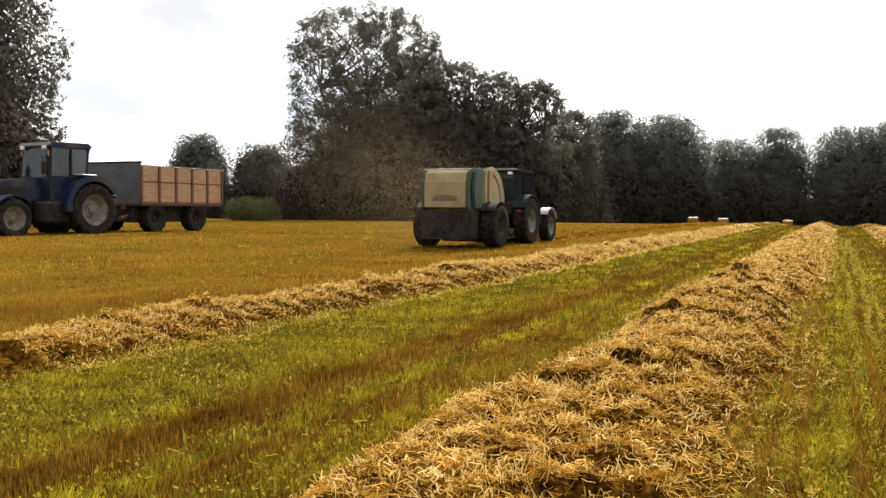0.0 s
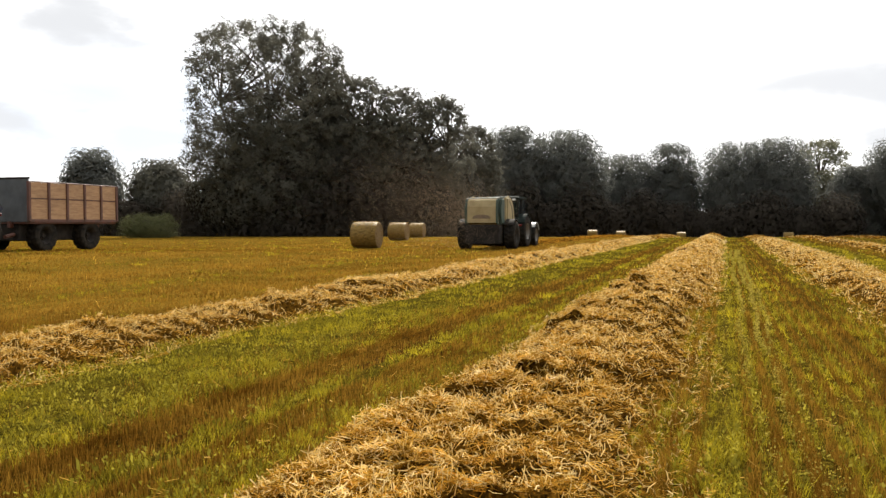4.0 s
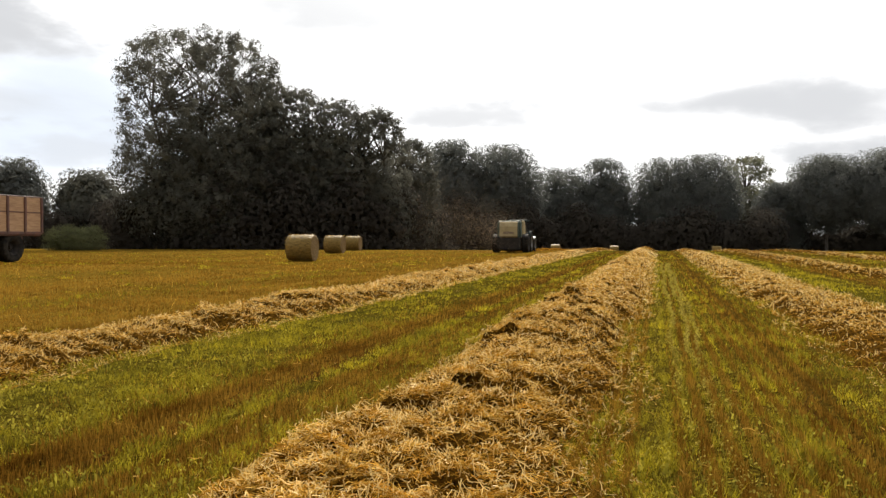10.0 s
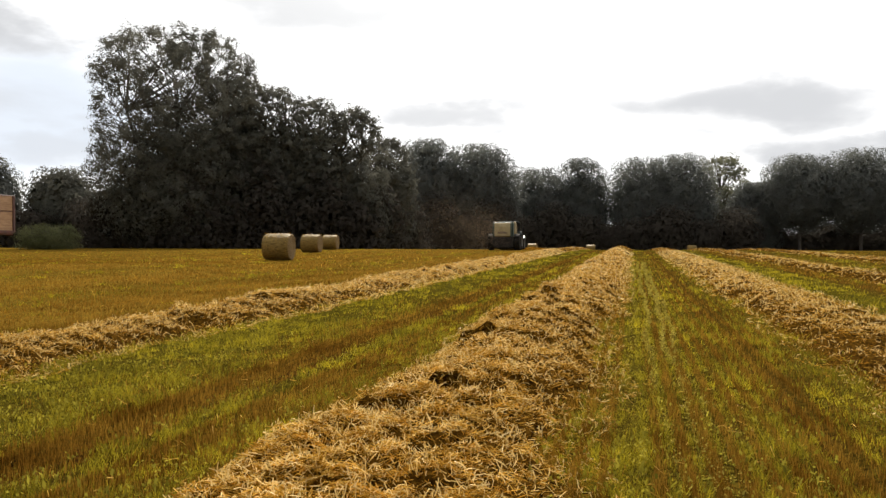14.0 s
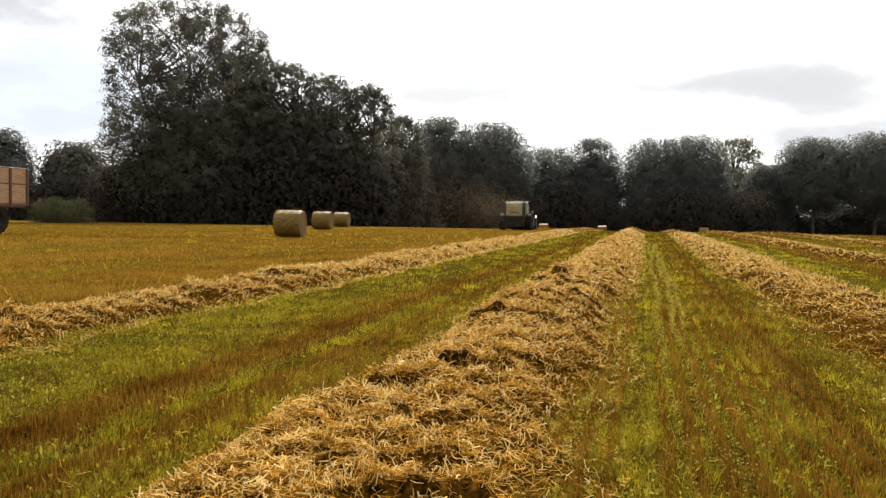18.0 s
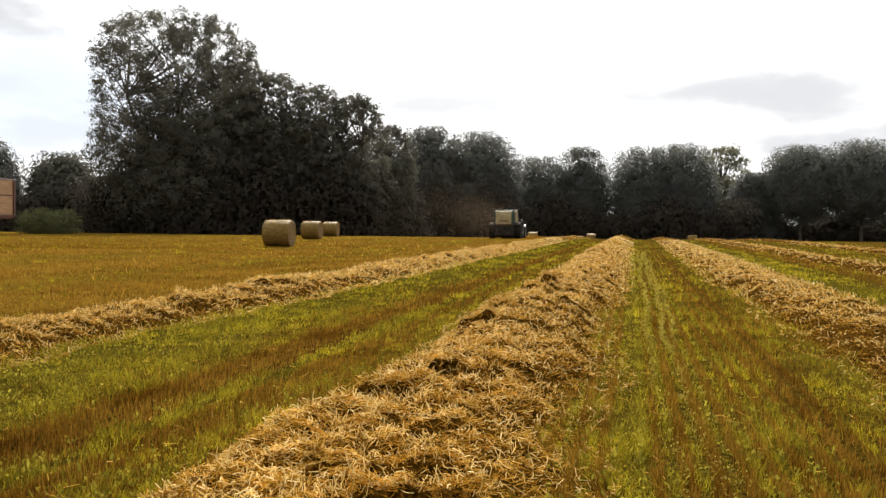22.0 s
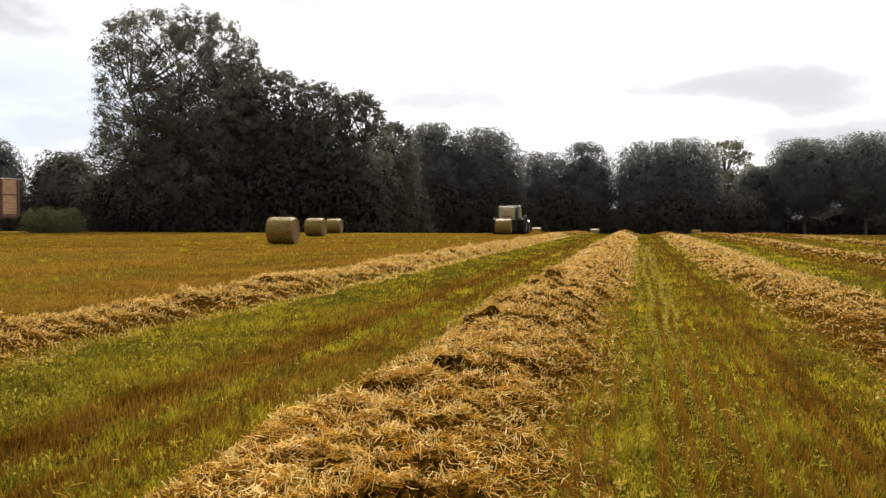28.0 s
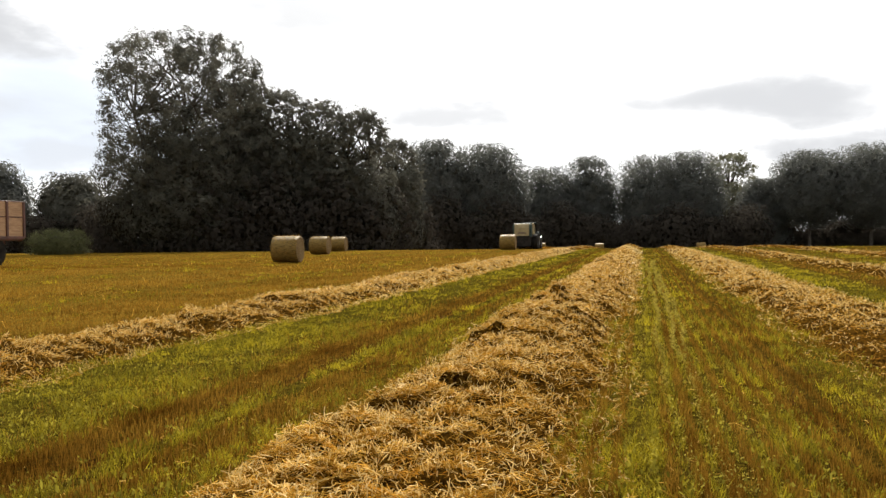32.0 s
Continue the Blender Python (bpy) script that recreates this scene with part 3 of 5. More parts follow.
def blades(x, y, h, w, lean, tri=False):
    n = len(x)
    z = gza(x, y) - 0.008
    a = RNG.random(n) * 2 * math.pi
    sx, sy = np.cos(a) * w / 2, np.sin(a) * w / 2
    b = RNG.random(n) * 2 * math.pi
    lx, ly = np.cos(b) * lean * h, np.sin(b) * lean * h
    base = np.stack([x, y, z], 1)
    s = np.stack([sx, sy, np.zeros(n)], 1)
    tip = base + np.stack([lx, ly, h], 1)
    if tri:
        v = np.stack([base - s, base + s, tip], 1)
        return v.reshape(-1, 3), np.arange(3 * n).reshape(-1, 3)
    mid = base + np.stack([lx * 0.3, ly * 0.3, h * 0.6], 1)
    v = np.stack([base - s, base + s, mid - s * 0.8, mid + s * 0.8, tip], 1)
    q = np.array([[0, 1, 3], [0, 3, 2], [2, 3, 4]])
    return v.reshape(-1, 3), (np.arange(n)[:, None, None] * 5 + q[None]).reshape(-1, 3)


def undergrowth():
    grass, stub, clover = [], [], []
    for n, y0, y1, power, tri, lo, span in ((250000, 2.7, 11, 1.0, True, -21, 77), (280000, 9, 76, 1.0, True, -21, 77), (30000, 1.0, 7, 0.7, True, 56, 283), (7000, 1.0, 3, 0.8, True, -21, 77)):
        x, y, g = scatter(n, y0, y1, power, lo, span)
        u = RNG.random(len(x))
        isg = u < g
        far = np.maximum(1.0, y / 7.0)
        xg, yg, fg = x[isg], y[isg], far[isg]
        # most blades stand in tufts, with bare stubble between
        ng = len(xg)
        clump = RNG.integers(0, max(1, ng // 34), ng)
        lone = RNG.random(ng) < 0.1
        vigour = 0.45 + 1.0 * RNG.random(ng)[clump]
        spread = 0.022 * np.maximum(1, yg[clump] / 6)
        xg = np.where(lone, xg, xg[clump] + RNG.normal(0, 1, ng) * spread)
        yg = np.where(lone, yg, yg[clump] + RNG.normal(0, 1, ng) * spread * 1.5)
        drilled = RNG.random(ng) < 0.55
        xg = np.where(drilled, np.round(xg / 0.125) * 0.125 + 0.055 + RNG.normal(0, 0.017, ng), xg)
        clear = np.ones(ng, bool)
        for c, w in RUTS:
            clear &= (np.abs(xg - c) > w + 0.02 * RNG.normal(0, 1, ng)) | (RNG.random(ng) < 0.13)
        xg, yg, vigour = xg[clear], yg[clear], vigour[clear]
        fg = np.maximum(1.0, yg / 5.5) * (1 + 0.5 * np.clip((yg - 9) / 12, 0, 1))
        tuft = np.clip(0.62 + 1.1 * heap_noise(xg, yg, 6.0, 61.0) + 0.4 * heap_noise(xg, yg * 0.4, 1.3, 62.0), 0.3, 1.4)
        h = (0.05 + 0.07 * RNG.random(len(xg)) ** 1.3) * tuft * vigour
        h = np.minimum(h, 0.075 + 0.04 * RNG.random(len(h)))
        grass.append(blades(xg, yg, h, 0.0037 * fg * (0.7 + 0.6 * RNG.random(len(xg))), 0.2 + 0.7 * RNG.random(len(xg)), tri))
        xs, ys, fs = x[~isg], y[~isg], far[~isg]
        xs = np.round(xs / 0.125) * 0.125 + RNG.normal(0, 0.018, len(xs))
        h = 0.035 + 0.05 * RNG.random(len(xs))
        stub.append(blades(xs, ys, h, 0.0055 * fs, 0.05 + 0.3 * RNG.random(len(xs)), tri))
        if y0 == 2.7:
            pick = RNG.random(len(xg)) < np.where(xg < -3, 0.14, 0.09)
            xc, yc = xg[pick], yg[pick]
            k = len(xc)
            zc = gza(xc, yc) + 0.03 + 0.06 * RNG.random(k)
            r = 0.0045 + 0.007 * RNG.random(k) ** 1.5
            a = RNG.random(k) * 6.28
            c = np.stack([xc, yc, zc], 1)
            e1 = np.stack([np.cos(a), np.sin(a), RNG.normal(0, 0.9, k)], 1) * r[:, None]
            e2 = np.stack([-np.sin(a), np.cos(a), RNG.normal(0, 0.9, k)], 1) * r[:, None] * 0.8
            v = np.stack([c - e1, c - e2, c + e1, c + e2], 1).reshape(-1, 3)
            clover.append((v, np.arange(4 * k).reshape(-1, 4)))
    # a close stand of short cut stalks in the drill rows between the windrows
    for n, y0, y1 in ((150000, 2.8, 9), (110000, 8, 40)):
        x, y, g = scatter(n, y0, y1, 1.0)
        keep = (x > -4.9) & (RNG.random(len(x)) < np.clip(0.95 - 0.85 * g, 0.03, 1))
        x, y = x[keep], y[keep]
        x = np.round(x / 0.125) * 0.125 + RNG.normal(0, 0.022, len(x))
        stub.append(blades(x, y, 0.03 + 0.045 * RNG.random(len(x)), 0.0045 * np.maximum(1, y / 8), 0.05 + 0.35 * RNG.random(len(x)), True))
    weeds = []
    for row, k in ((0.0, 500), (0.17, 2200), (0.33, 2600), (0.42, 1400)):
        yc = 3.0 * (34 / 3.0) ** RNG.random(k)
        keep = (heap_noise(yc, yc * 0, 1.7, row * 9) > -0.25) & (RNG.random(k) < np.clip((yc - 2.5) / 6, 0.3, 1))
        yc = yc[keep]; k = len(yc)
        xc = row + 0.03 * np.sin(yc * 0.6) + 0.02 * np.sin(yc * 1.7 + row * 9) + RNG.normal(0, 0.016, k)
        zc = gza(xc, yc) + 0.03 + 0.09 * RNG.random(k)
        r = (0.0035 + 0.0045 * RNG.random(k)) * np.maximum(1, yc / 5)
        a = RNG.random(k) * 6.28
        c = np.stack([xc, yc, zc], 1)
        e1 = np.stack([np.cos(a), np.sin(a), RNG.normal(0, 0.5, k)], 1) * r[:, None]
        e2 = np.stack([-np.sin(a), np.cos(a), RNG.normal(0, 0.5, k)], 1) * r[:, None] * 0.7
        weeds.append((np.stack([c - e1, c - e2, c + e1, c + e2], 1).reshape(-1, 3), np.arange(4 * k).reshape(-1, 4)))
    ob = np_mesh("pale_weeds", *joined(weeds), PALE_WEED)
    tagged(ob, "two thin rows of pale weeds between the windrows", "weeds", kind="stuff")
    ob = np_mesh("young_grass", *joined(grass), GRASS)
    tagged(ob, "short bright green grass sprouting between the stubble", "grass", kind="stuff")
    v, f = joined(stub)
    baled = v[f[:, 0], 0] < -5.6
    for faces, material, text in ((f[~baled], STUBBLE, "short upright reddish brown cereal stubble between windrows"), (f[baled], OLD_STUBBLE, "short golden stubble where the straw is already baled")):
        used, again = np.unique(faces, return_inverse=True)
        ob = np_mesh("stubble_stalks", v[used], again.reshape(faces.shape), material)
        tagged(ob, text, "stubble", kind="stuff")
    ob = np_mesh("clover_leaves", *joined(clover), CLOVER)
    tagged(ob, "small grey-green clover leaves low among the stubble", "clover", kind="stuff")
    # straw dropped on the stubble outside the windrows
    x, y, g = scatter(900, 3, 40, 1.0)
    k = len(x)
    a, t = RNG.random(k) * 6.28, RNG.normal(0, 0.35, k)
    ln = 0.02 + 0.06 * RNG.random(k) ** 1.5
    width = 0.0028 * np.maximum(1, y / 14)
    # upright glinting stalks left standing on the baled part
    m = 260
    x = np.concatenate([x, RNG.choice(np.array([-7.0, -8.6, -10.6, -12.5, -15.0, -18.6]), m) + RNG.normal(0, 0.8, m)])
    y = np.concatenate([y, 9 + 34 * RNG.random(m) ** 0.8])
    a, t = np.concatenate([a, RNG.random(m) * 6.28]), np.concatenate([t, 1.1 + 0.35 * RNG.random(m)])
    ln, width = np.concatenate([ln, 0.06 + 0.09 * RNG.random(m)]), np.concatenate([width, 0.0055 * np.maximum(1, y[k:] / 14)])
    d = np.stack([np.cos(a) * np.cos(t), np.sin(a) * np.cos(t), np.sin(t)], 1)
    v, f = tubes(np.stack([x, y, gza(x, y) + 0.055], 1), d, ln, width, ln * 0.08)
    ob = np_mesh("scattered_straw", v, f, GOLD_STRAW)
    tagged(ob, "single pale straws scattered over the stubble", "straw", kind="stuff")


undergrowth()


# ---- trees ----
def at(az, dist):
    """A place on the ground, az degrees to the left of the rows' direction."""
    a = radians(az)
    return -math.sin(a) * dist, math.cos(a) * dist


def leaf_cloud(rng, lobes, count, size, hollow=0.45, clump=0.0, bunch=15, ruffle=0.32):
    """Leaf clumps spread through lobes (centre, radii), thickest towards their skins."""
    count, size = count * 2, size * 0.78
    c = np.array([l[0] for l in lobes]); r = np.array([l[1] for l in lobes])
    wgt = (r[:, 0] * r[:, 1] + r[:, 1] * r[:, 2] + r[:, 0] * r[:, 2]); wgt = wgt / wgt.sum()
    k = rng.choice(len(lobes), count, p=wgt)
    d = rng.normal(0, 1, (count, 3)); d /= np.linalg.norm(d, axis=1)[:, None]
    rad = (hollow + (1 - hollow) * rng.random(count) ** 0.6) * (1 + 0.06 * rng.normal(0, 1, count) * (rng.random(count) < 0.2))
    p = c[k] + d * r[k] * rad[:, None]
    if clump:
        # leaves hang in bunches on the twigs
        pick = rng.integers(0, max(1, count // bunch), count)
        p = p[pick] + rng.normal(0, clump, (count, 3)) * (1, 1, 0.8)
        d = d[pick]
    low = p[:, 2] > -0.3
    p, d = p[low], d[low]
    m = len(p)
    # leaf blades turn their faces outwards, to the light
    whole = p - c.mean(axis=0)
    face = d + 0.7 * whole / (np.linalg.norm(whole, axis=1)[:, None] + 1e-6) + rng.normal(0, ruffle, (m, 3))
    face /= np.linalg.norm(face, axis=1)[:, None]
    e1 = np.cross(face, rng.normal(0, 1, (m, 3))); e1 /= np.linalg.norm(e1, axis=1)[:, None]
    e2 = np.cross(face, e1)
    s = size * (0.55 + 0.9 * rng.random(m))[:, None]
    v = np.stack([p - e1 * s, p + e2 * s * 0.9, p + e1 * s], 1)
    return v.reshape(-1, 3), np.arange(3 * m).reshape(-1, 3)


def crown_lobes(rng, width, height, base, count, fat, blunt):
    """Lobes whose outer skins follow a rounded crown outline."""
    ls = []
    for i in range(count):
        f = (i + 0.5) / count
        f = f ** 0.85
        q = abs(2 * f - 1)
        prof = max(0.12, 1 - q ** blunt) ** (1 / blunt)
        half = width / 2 * prof * (0.93 + 0.14 * rng.random())
        rr = min(half * 0.95, width * fat * (0.75 + 0.5 * rng.random()))
        rz = min(rr, height * 0.16) * (0.85 + 0.3 * rng.random())
        a = i * 2.399963
        off = max(half - rr, 0)
        z0, z1 = base * height, height
        cz = min(max(z0 + (z1 - z0) * f, z0 + rz * 0.7), height - rz)
        ls.append((np.array([math.cos(a) * off, math.sin(a) * off * 0.75, cz]), np.array([rr, rr * 0.8, rz])))
    return ls


def tree(name, az, dist, height, width, seed, leaves, size, leaf, label, category="tree", base=0.12, lobes=20, trunks=1, fat=0.2, blunt=2.4, core=0.4, airy=0.0, group=""):
    rng = np.random.default_rng(seed)
    x, y = at(az, dist)
    root = new(name)
    root.location = (x, y, gz(x, y) - 0.05)
    root.rotation_euler = (0, 0, radians(az))
    bm = bmesh.new()
    ls = crown_lobes(rng, width, height, base, lobes, fat, blunt)
    tr = max(0.12, height * 0.017)
    for k in range(trunks):
        ox = (k - (trunks - 1) / 2) * width * 0.14
        pts = [(ox, 0, -0.1)]
        for j in range(1, 6):
            f = j / 5
            pts.append((ox * (1 + f) + rng.normal(0, 0.03) * height * 0.3 * f, rng.normal(0, 0.02) * height * 0.3, height * 0.78 * f))
        rod(bm, pts, tr * (1.0 if trunks == 1 else 0.75), 8, tr * 0.25)
        for li in range(k, len(ls), trunks):
            c = ls[li][0]
            s = Vector(pts[min(4, 1 + int(c[2] / height * 4))])
            e = Vector(c)
            if (e - s).length > 0.3:
                mid = (s + e) / 2 + Vector((0, 0, -0.06 * (e - s).length))
                rod(bm, [s, mid, e], tr * (0.4 if len(ls) < 100 else 0.22), 5, tr * 0.06)
    part("trunk", bm, BARK, root)
    skin = [l for l in ls if rng.random() > airy * 0.4 or l[0][2] < height * 0.4]
    heart = [(np.array([0, 0, height * (base + (1 - base) * (0.44 - 0.16 * airy))]), np.array([width * 0.42, width * 0.3, height * (1 - base) * (0.47 - 0.15 * airy)]))]
    sole = [(np.array([0, 0, height * base + 0.14 * height]), np.array([width * 0.5, width * 0.28, height * 0.22]))]
    if airy > 0.2:
        # boughs inside an open crown
        skin += [(l[0] * (0.5, 0.5, 0.93), l[1]) for l in ls[:: 3 if airy < 0.5 else 4]]
    dense = dist > 110 and airy < 0.2
    open_crown = airy > 0.5
    out = leaf_cloud(rng, skin, int(leaves * (1 - core)), size, 0.62 if dense else 0.35, 0.0 if dense else 0.0019 * dist if open_crown else 0.0015 * dist, 20 if open_crown else 15, 0.16 if dense else 0.32)
    inner = leaf_cloud(rng, heart, int(leaves * core * (1.1 if dense else 0.8)), size * (2.0 if dense else 1.7), 0.45 if dense else 0.1, ruffle=0.16 if dense else 0.32)
    under = leaf_cloud(rng, sole, int(leaves * 0.24), size * 1.45, 0.3) if base < 0.1 else leaf_cloud(rng, heart, 10, size, 0.1)
    np_mesh("crown", *joined([out, inner, under]), leaf, root)
    return tagged(root, label, category, group)


BIG = "tall broad dark poplar with gaps in its backlit crown"
ROW = "dark leafy tree in a dense row along the field"
FAR = "rounded dark field-edge tree in full leaf"
tree("tree", 30.0, 92, 22.6, 18.4, 1, 64000, 0.15, LEAF_DARK, BIG, base=0.05, lobes=190, trunks=3, fat=0.062, blunt=3.5, core=0.2, airy=0.52)
tree("tree", 26.4, 95, 20.0, 9, 2, 13000, 0.19, LEAF_DARK, BIG, base=0.06, lobes=24, trunks=2, fat=0.18)
for az_, d_, h_, w_, s_, leaf_ in (
        (24.0, 93, 17.6, 10.5, 3, LEAF_DARK), (21.4, 93, 16.6, 10.5, 4, LEAF_DARK), (18.9, 94, 15.9, 10.0, 5, LEAF_DARK),
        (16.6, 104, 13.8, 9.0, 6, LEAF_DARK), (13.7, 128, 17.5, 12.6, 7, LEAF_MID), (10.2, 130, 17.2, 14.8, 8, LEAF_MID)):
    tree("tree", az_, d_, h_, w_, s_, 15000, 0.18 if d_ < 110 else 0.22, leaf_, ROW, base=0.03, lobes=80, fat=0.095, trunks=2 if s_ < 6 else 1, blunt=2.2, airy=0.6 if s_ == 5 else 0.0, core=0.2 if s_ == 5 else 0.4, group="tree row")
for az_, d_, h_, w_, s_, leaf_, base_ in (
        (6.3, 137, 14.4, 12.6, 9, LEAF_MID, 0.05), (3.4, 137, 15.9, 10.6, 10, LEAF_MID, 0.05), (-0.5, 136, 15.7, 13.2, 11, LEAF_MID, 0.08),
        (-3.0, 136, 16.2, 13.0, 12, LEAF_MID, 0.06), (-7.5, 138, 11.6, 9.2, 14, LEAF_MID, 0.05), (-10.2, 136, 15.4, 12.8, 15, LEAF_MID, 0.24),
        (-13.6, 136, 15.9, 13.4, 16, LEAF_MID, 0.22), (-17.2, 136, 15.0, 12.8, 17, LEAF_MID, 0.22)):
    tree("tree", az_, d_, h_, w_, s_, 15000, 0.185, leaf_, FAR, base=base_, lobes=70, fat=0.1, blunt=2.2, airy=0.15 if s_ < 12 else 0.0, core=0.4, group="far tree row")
tree("tree", -5.5, 148, 17.6, 10.4, 13, 7000, 0.24, LEAF_PALE, "slender pale grey-green willow with an open crown", base=0.09, lobes=44, fat=0.11, airy=0.3, core=0.2)
tree("tree", 36.8, 120, 10.8, 11.0, 18, 7500, 0.26, LEAF_DARK, FAR, base=0.03)
tree("tree", 40.9, 125, 12.3, 10.0, 19, 7500, 0.26, LEAF_MID, FAR, base=0.03)
tree("tree", 54.2, 66, 22.5, 13.6, 20, 46000, 0.14, LEAF_DARK, "tall dark tree with a loose ragged crown", base=0.04, lobes=110, trunks=2, fat=0.085, airy=0.15, core=0.42)
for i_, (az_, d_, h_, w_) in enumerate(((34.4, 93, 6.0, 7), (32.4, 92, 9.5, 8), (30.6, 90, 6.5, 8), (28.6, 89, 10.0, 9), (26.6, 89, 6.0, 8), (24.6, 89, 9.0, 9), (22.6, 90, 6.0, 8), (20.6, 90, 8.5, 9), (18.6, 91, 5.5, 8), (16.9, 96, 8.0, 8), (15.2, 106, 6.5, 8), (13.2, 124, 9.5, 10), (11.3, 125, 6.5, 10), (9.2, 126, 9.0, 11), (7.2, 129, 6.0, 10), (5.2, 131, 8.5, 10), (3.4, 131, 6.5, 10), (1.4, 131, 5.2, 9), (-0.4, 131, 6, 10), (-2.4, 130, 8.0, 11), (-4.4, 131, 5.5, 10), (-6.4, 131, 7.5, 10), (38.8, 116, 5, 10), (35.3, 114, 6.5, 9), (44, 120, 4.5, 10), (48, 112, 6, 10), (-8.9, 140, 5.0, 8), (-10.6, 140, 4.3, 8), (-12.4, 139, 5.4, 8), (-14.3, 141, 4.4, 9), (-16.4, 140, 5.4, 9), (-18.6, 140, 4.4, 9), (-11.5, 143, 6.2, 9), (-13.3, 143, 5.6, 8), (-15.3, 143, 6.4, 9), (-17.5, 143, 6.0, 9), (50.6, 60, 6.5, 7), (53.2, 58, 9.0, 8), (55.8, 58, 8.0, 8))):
    tree("shrub", az_, d_, h_, w_, 40 + i_, 1900, 0.22, LEAF_SHADED, "dense dark bush at the foot of the trees", "bush", base=-0.06, lobes=16, fat=0.24, blunt=2.3, group="hedge bushes")
tree("shrub", 37.6, 80, 2.3, 5.8, 70, 7000, 0.07, LEAF_BUSH, "low pale green bush at the field edge", "bush", base=0.0, lobes=34, fat=0.12, airy=0.1)


# ---- round bales ----
def round_bale(m, seed, wide=1.2, r=0.62):
    rng = random.Random(seed)
    root = new("straw_bale")
    bm = bmesh.new()
    seg, rows = 48, 13
    rings = []
    for k in range(rows):
        u = k / (rows - 1)
        ring = []
        for i in range(seg):
            a = 2 * math.pi * i / seg
            rr = r * (1 - 0.06 * max(0, abs(2 * u - 1) - 0.82) / 0.18) + rng.gauss(0, 0.004)
            rr -= 0.02 * max(0, -math.sin(a)) ** 6
            if k % 2:
                rr -= 0.006
            ring.append(bm.verts.new(((u - 0.5) * wide + rng.gauss(0, 0.003), rr * math.cos(a), r + rr * math.sin(a) * (0.985))))
        rings.append(ring)
    for a, b in zip(rings, rings[1:]):
        for i in range(seg):
            bm.faces.new([a[i], a[(i + 1) % seg], b[(i + 1) % seg], b[i]])
    part("wrapped_straw", bm, BALE_SIDE, root, smooth=True)
    for sgn in (-1, 1):
        bm = bmesh.new()
        x = sgn * (wide / 2 - 0.005)
        prev = None
        for j in range(11):
            q = r * 0.945 * (1 - j / 10)
            ring = [bm.verts.new((x + sgn * (0.028 if j % 2 else 0.004) * (1 - j / 14), q * math.cos(2 * math.pi * i / 36), r + q * math.sin(2 * math.pi * i / 36))) for i in range(36)] if j < 10 else [bm.verts.new((x + sgn * 0.02, 0, r))]
            if prev:
                for i in range(36):
                    f = [prev[i], prev[(i + 1) % 36], ring[(i + 1) % len(ring)], ring[i % len(ring)]]
                    f = list(dict.fromkeys(f))
                    bm.faces.new(f if sgn > 0 else f[::-1])
            prev = ring
        part("bale_end", bm, BALE_END, root, "coiled straw end face")
    # stray straws standing off the skin
    n = 420
    g = np.random.default_rng(seed)
    a = g.random(n) * 2 * math.pi
    xx = (g.random(n) - 0.5) * wide
    p = np.stack([xx, r * 1.01 * np.cos(a), r + r * 1.01 * np.sin(a)], 1)
    d = np.stack([g.normal(0, 1, n), -np.sin(a) + 0.3 * g.normal(0, 1, n), np.cos(a) + 0.3 * g.normal(0, 1, n)], 1)
    d /= np.linalg.norm(d, axis=1)[:, None]
    ln = 0.06 + 0.12 * g.random(n)
    v, f = tubes(p, d, ln, np.full(n, 0.008), ln * 0.1)
    st = np_mesh("stray_straw", v, f, DULL_STRAW, root)
    tagged(st, kind="stuff")
    root.matrix_basis = m
    return tagged(root, "round golden straw bale lying on the stubble", "straw bale", "round bales")


def on_ground(az, dist, turn=0.0, dz=0.0):
    x, y = at(az, dist)
    return pose(x, y, gz(x, y) + dz, 0, 0, turn)


round_bale(on_ground(23.6, 39.0, 4), 1)
round_bale(on_ground(21.45, 57.5, 2), 2)
round_bale(on_ground(20.2, 71.0, 3), 3)
round_bale(on_ground(8.45, 112.5, 2), 4)
round_bale(on_ground(6.6, 117, -3), 5)
round_bale(on_ground(2.75, 121, 3), 6)
round_bale(on_ground(-3.73, 122.5, 3), 7)
FRESH_BALE = round_bale(pose(-10.2, 66.2, 0), 8)


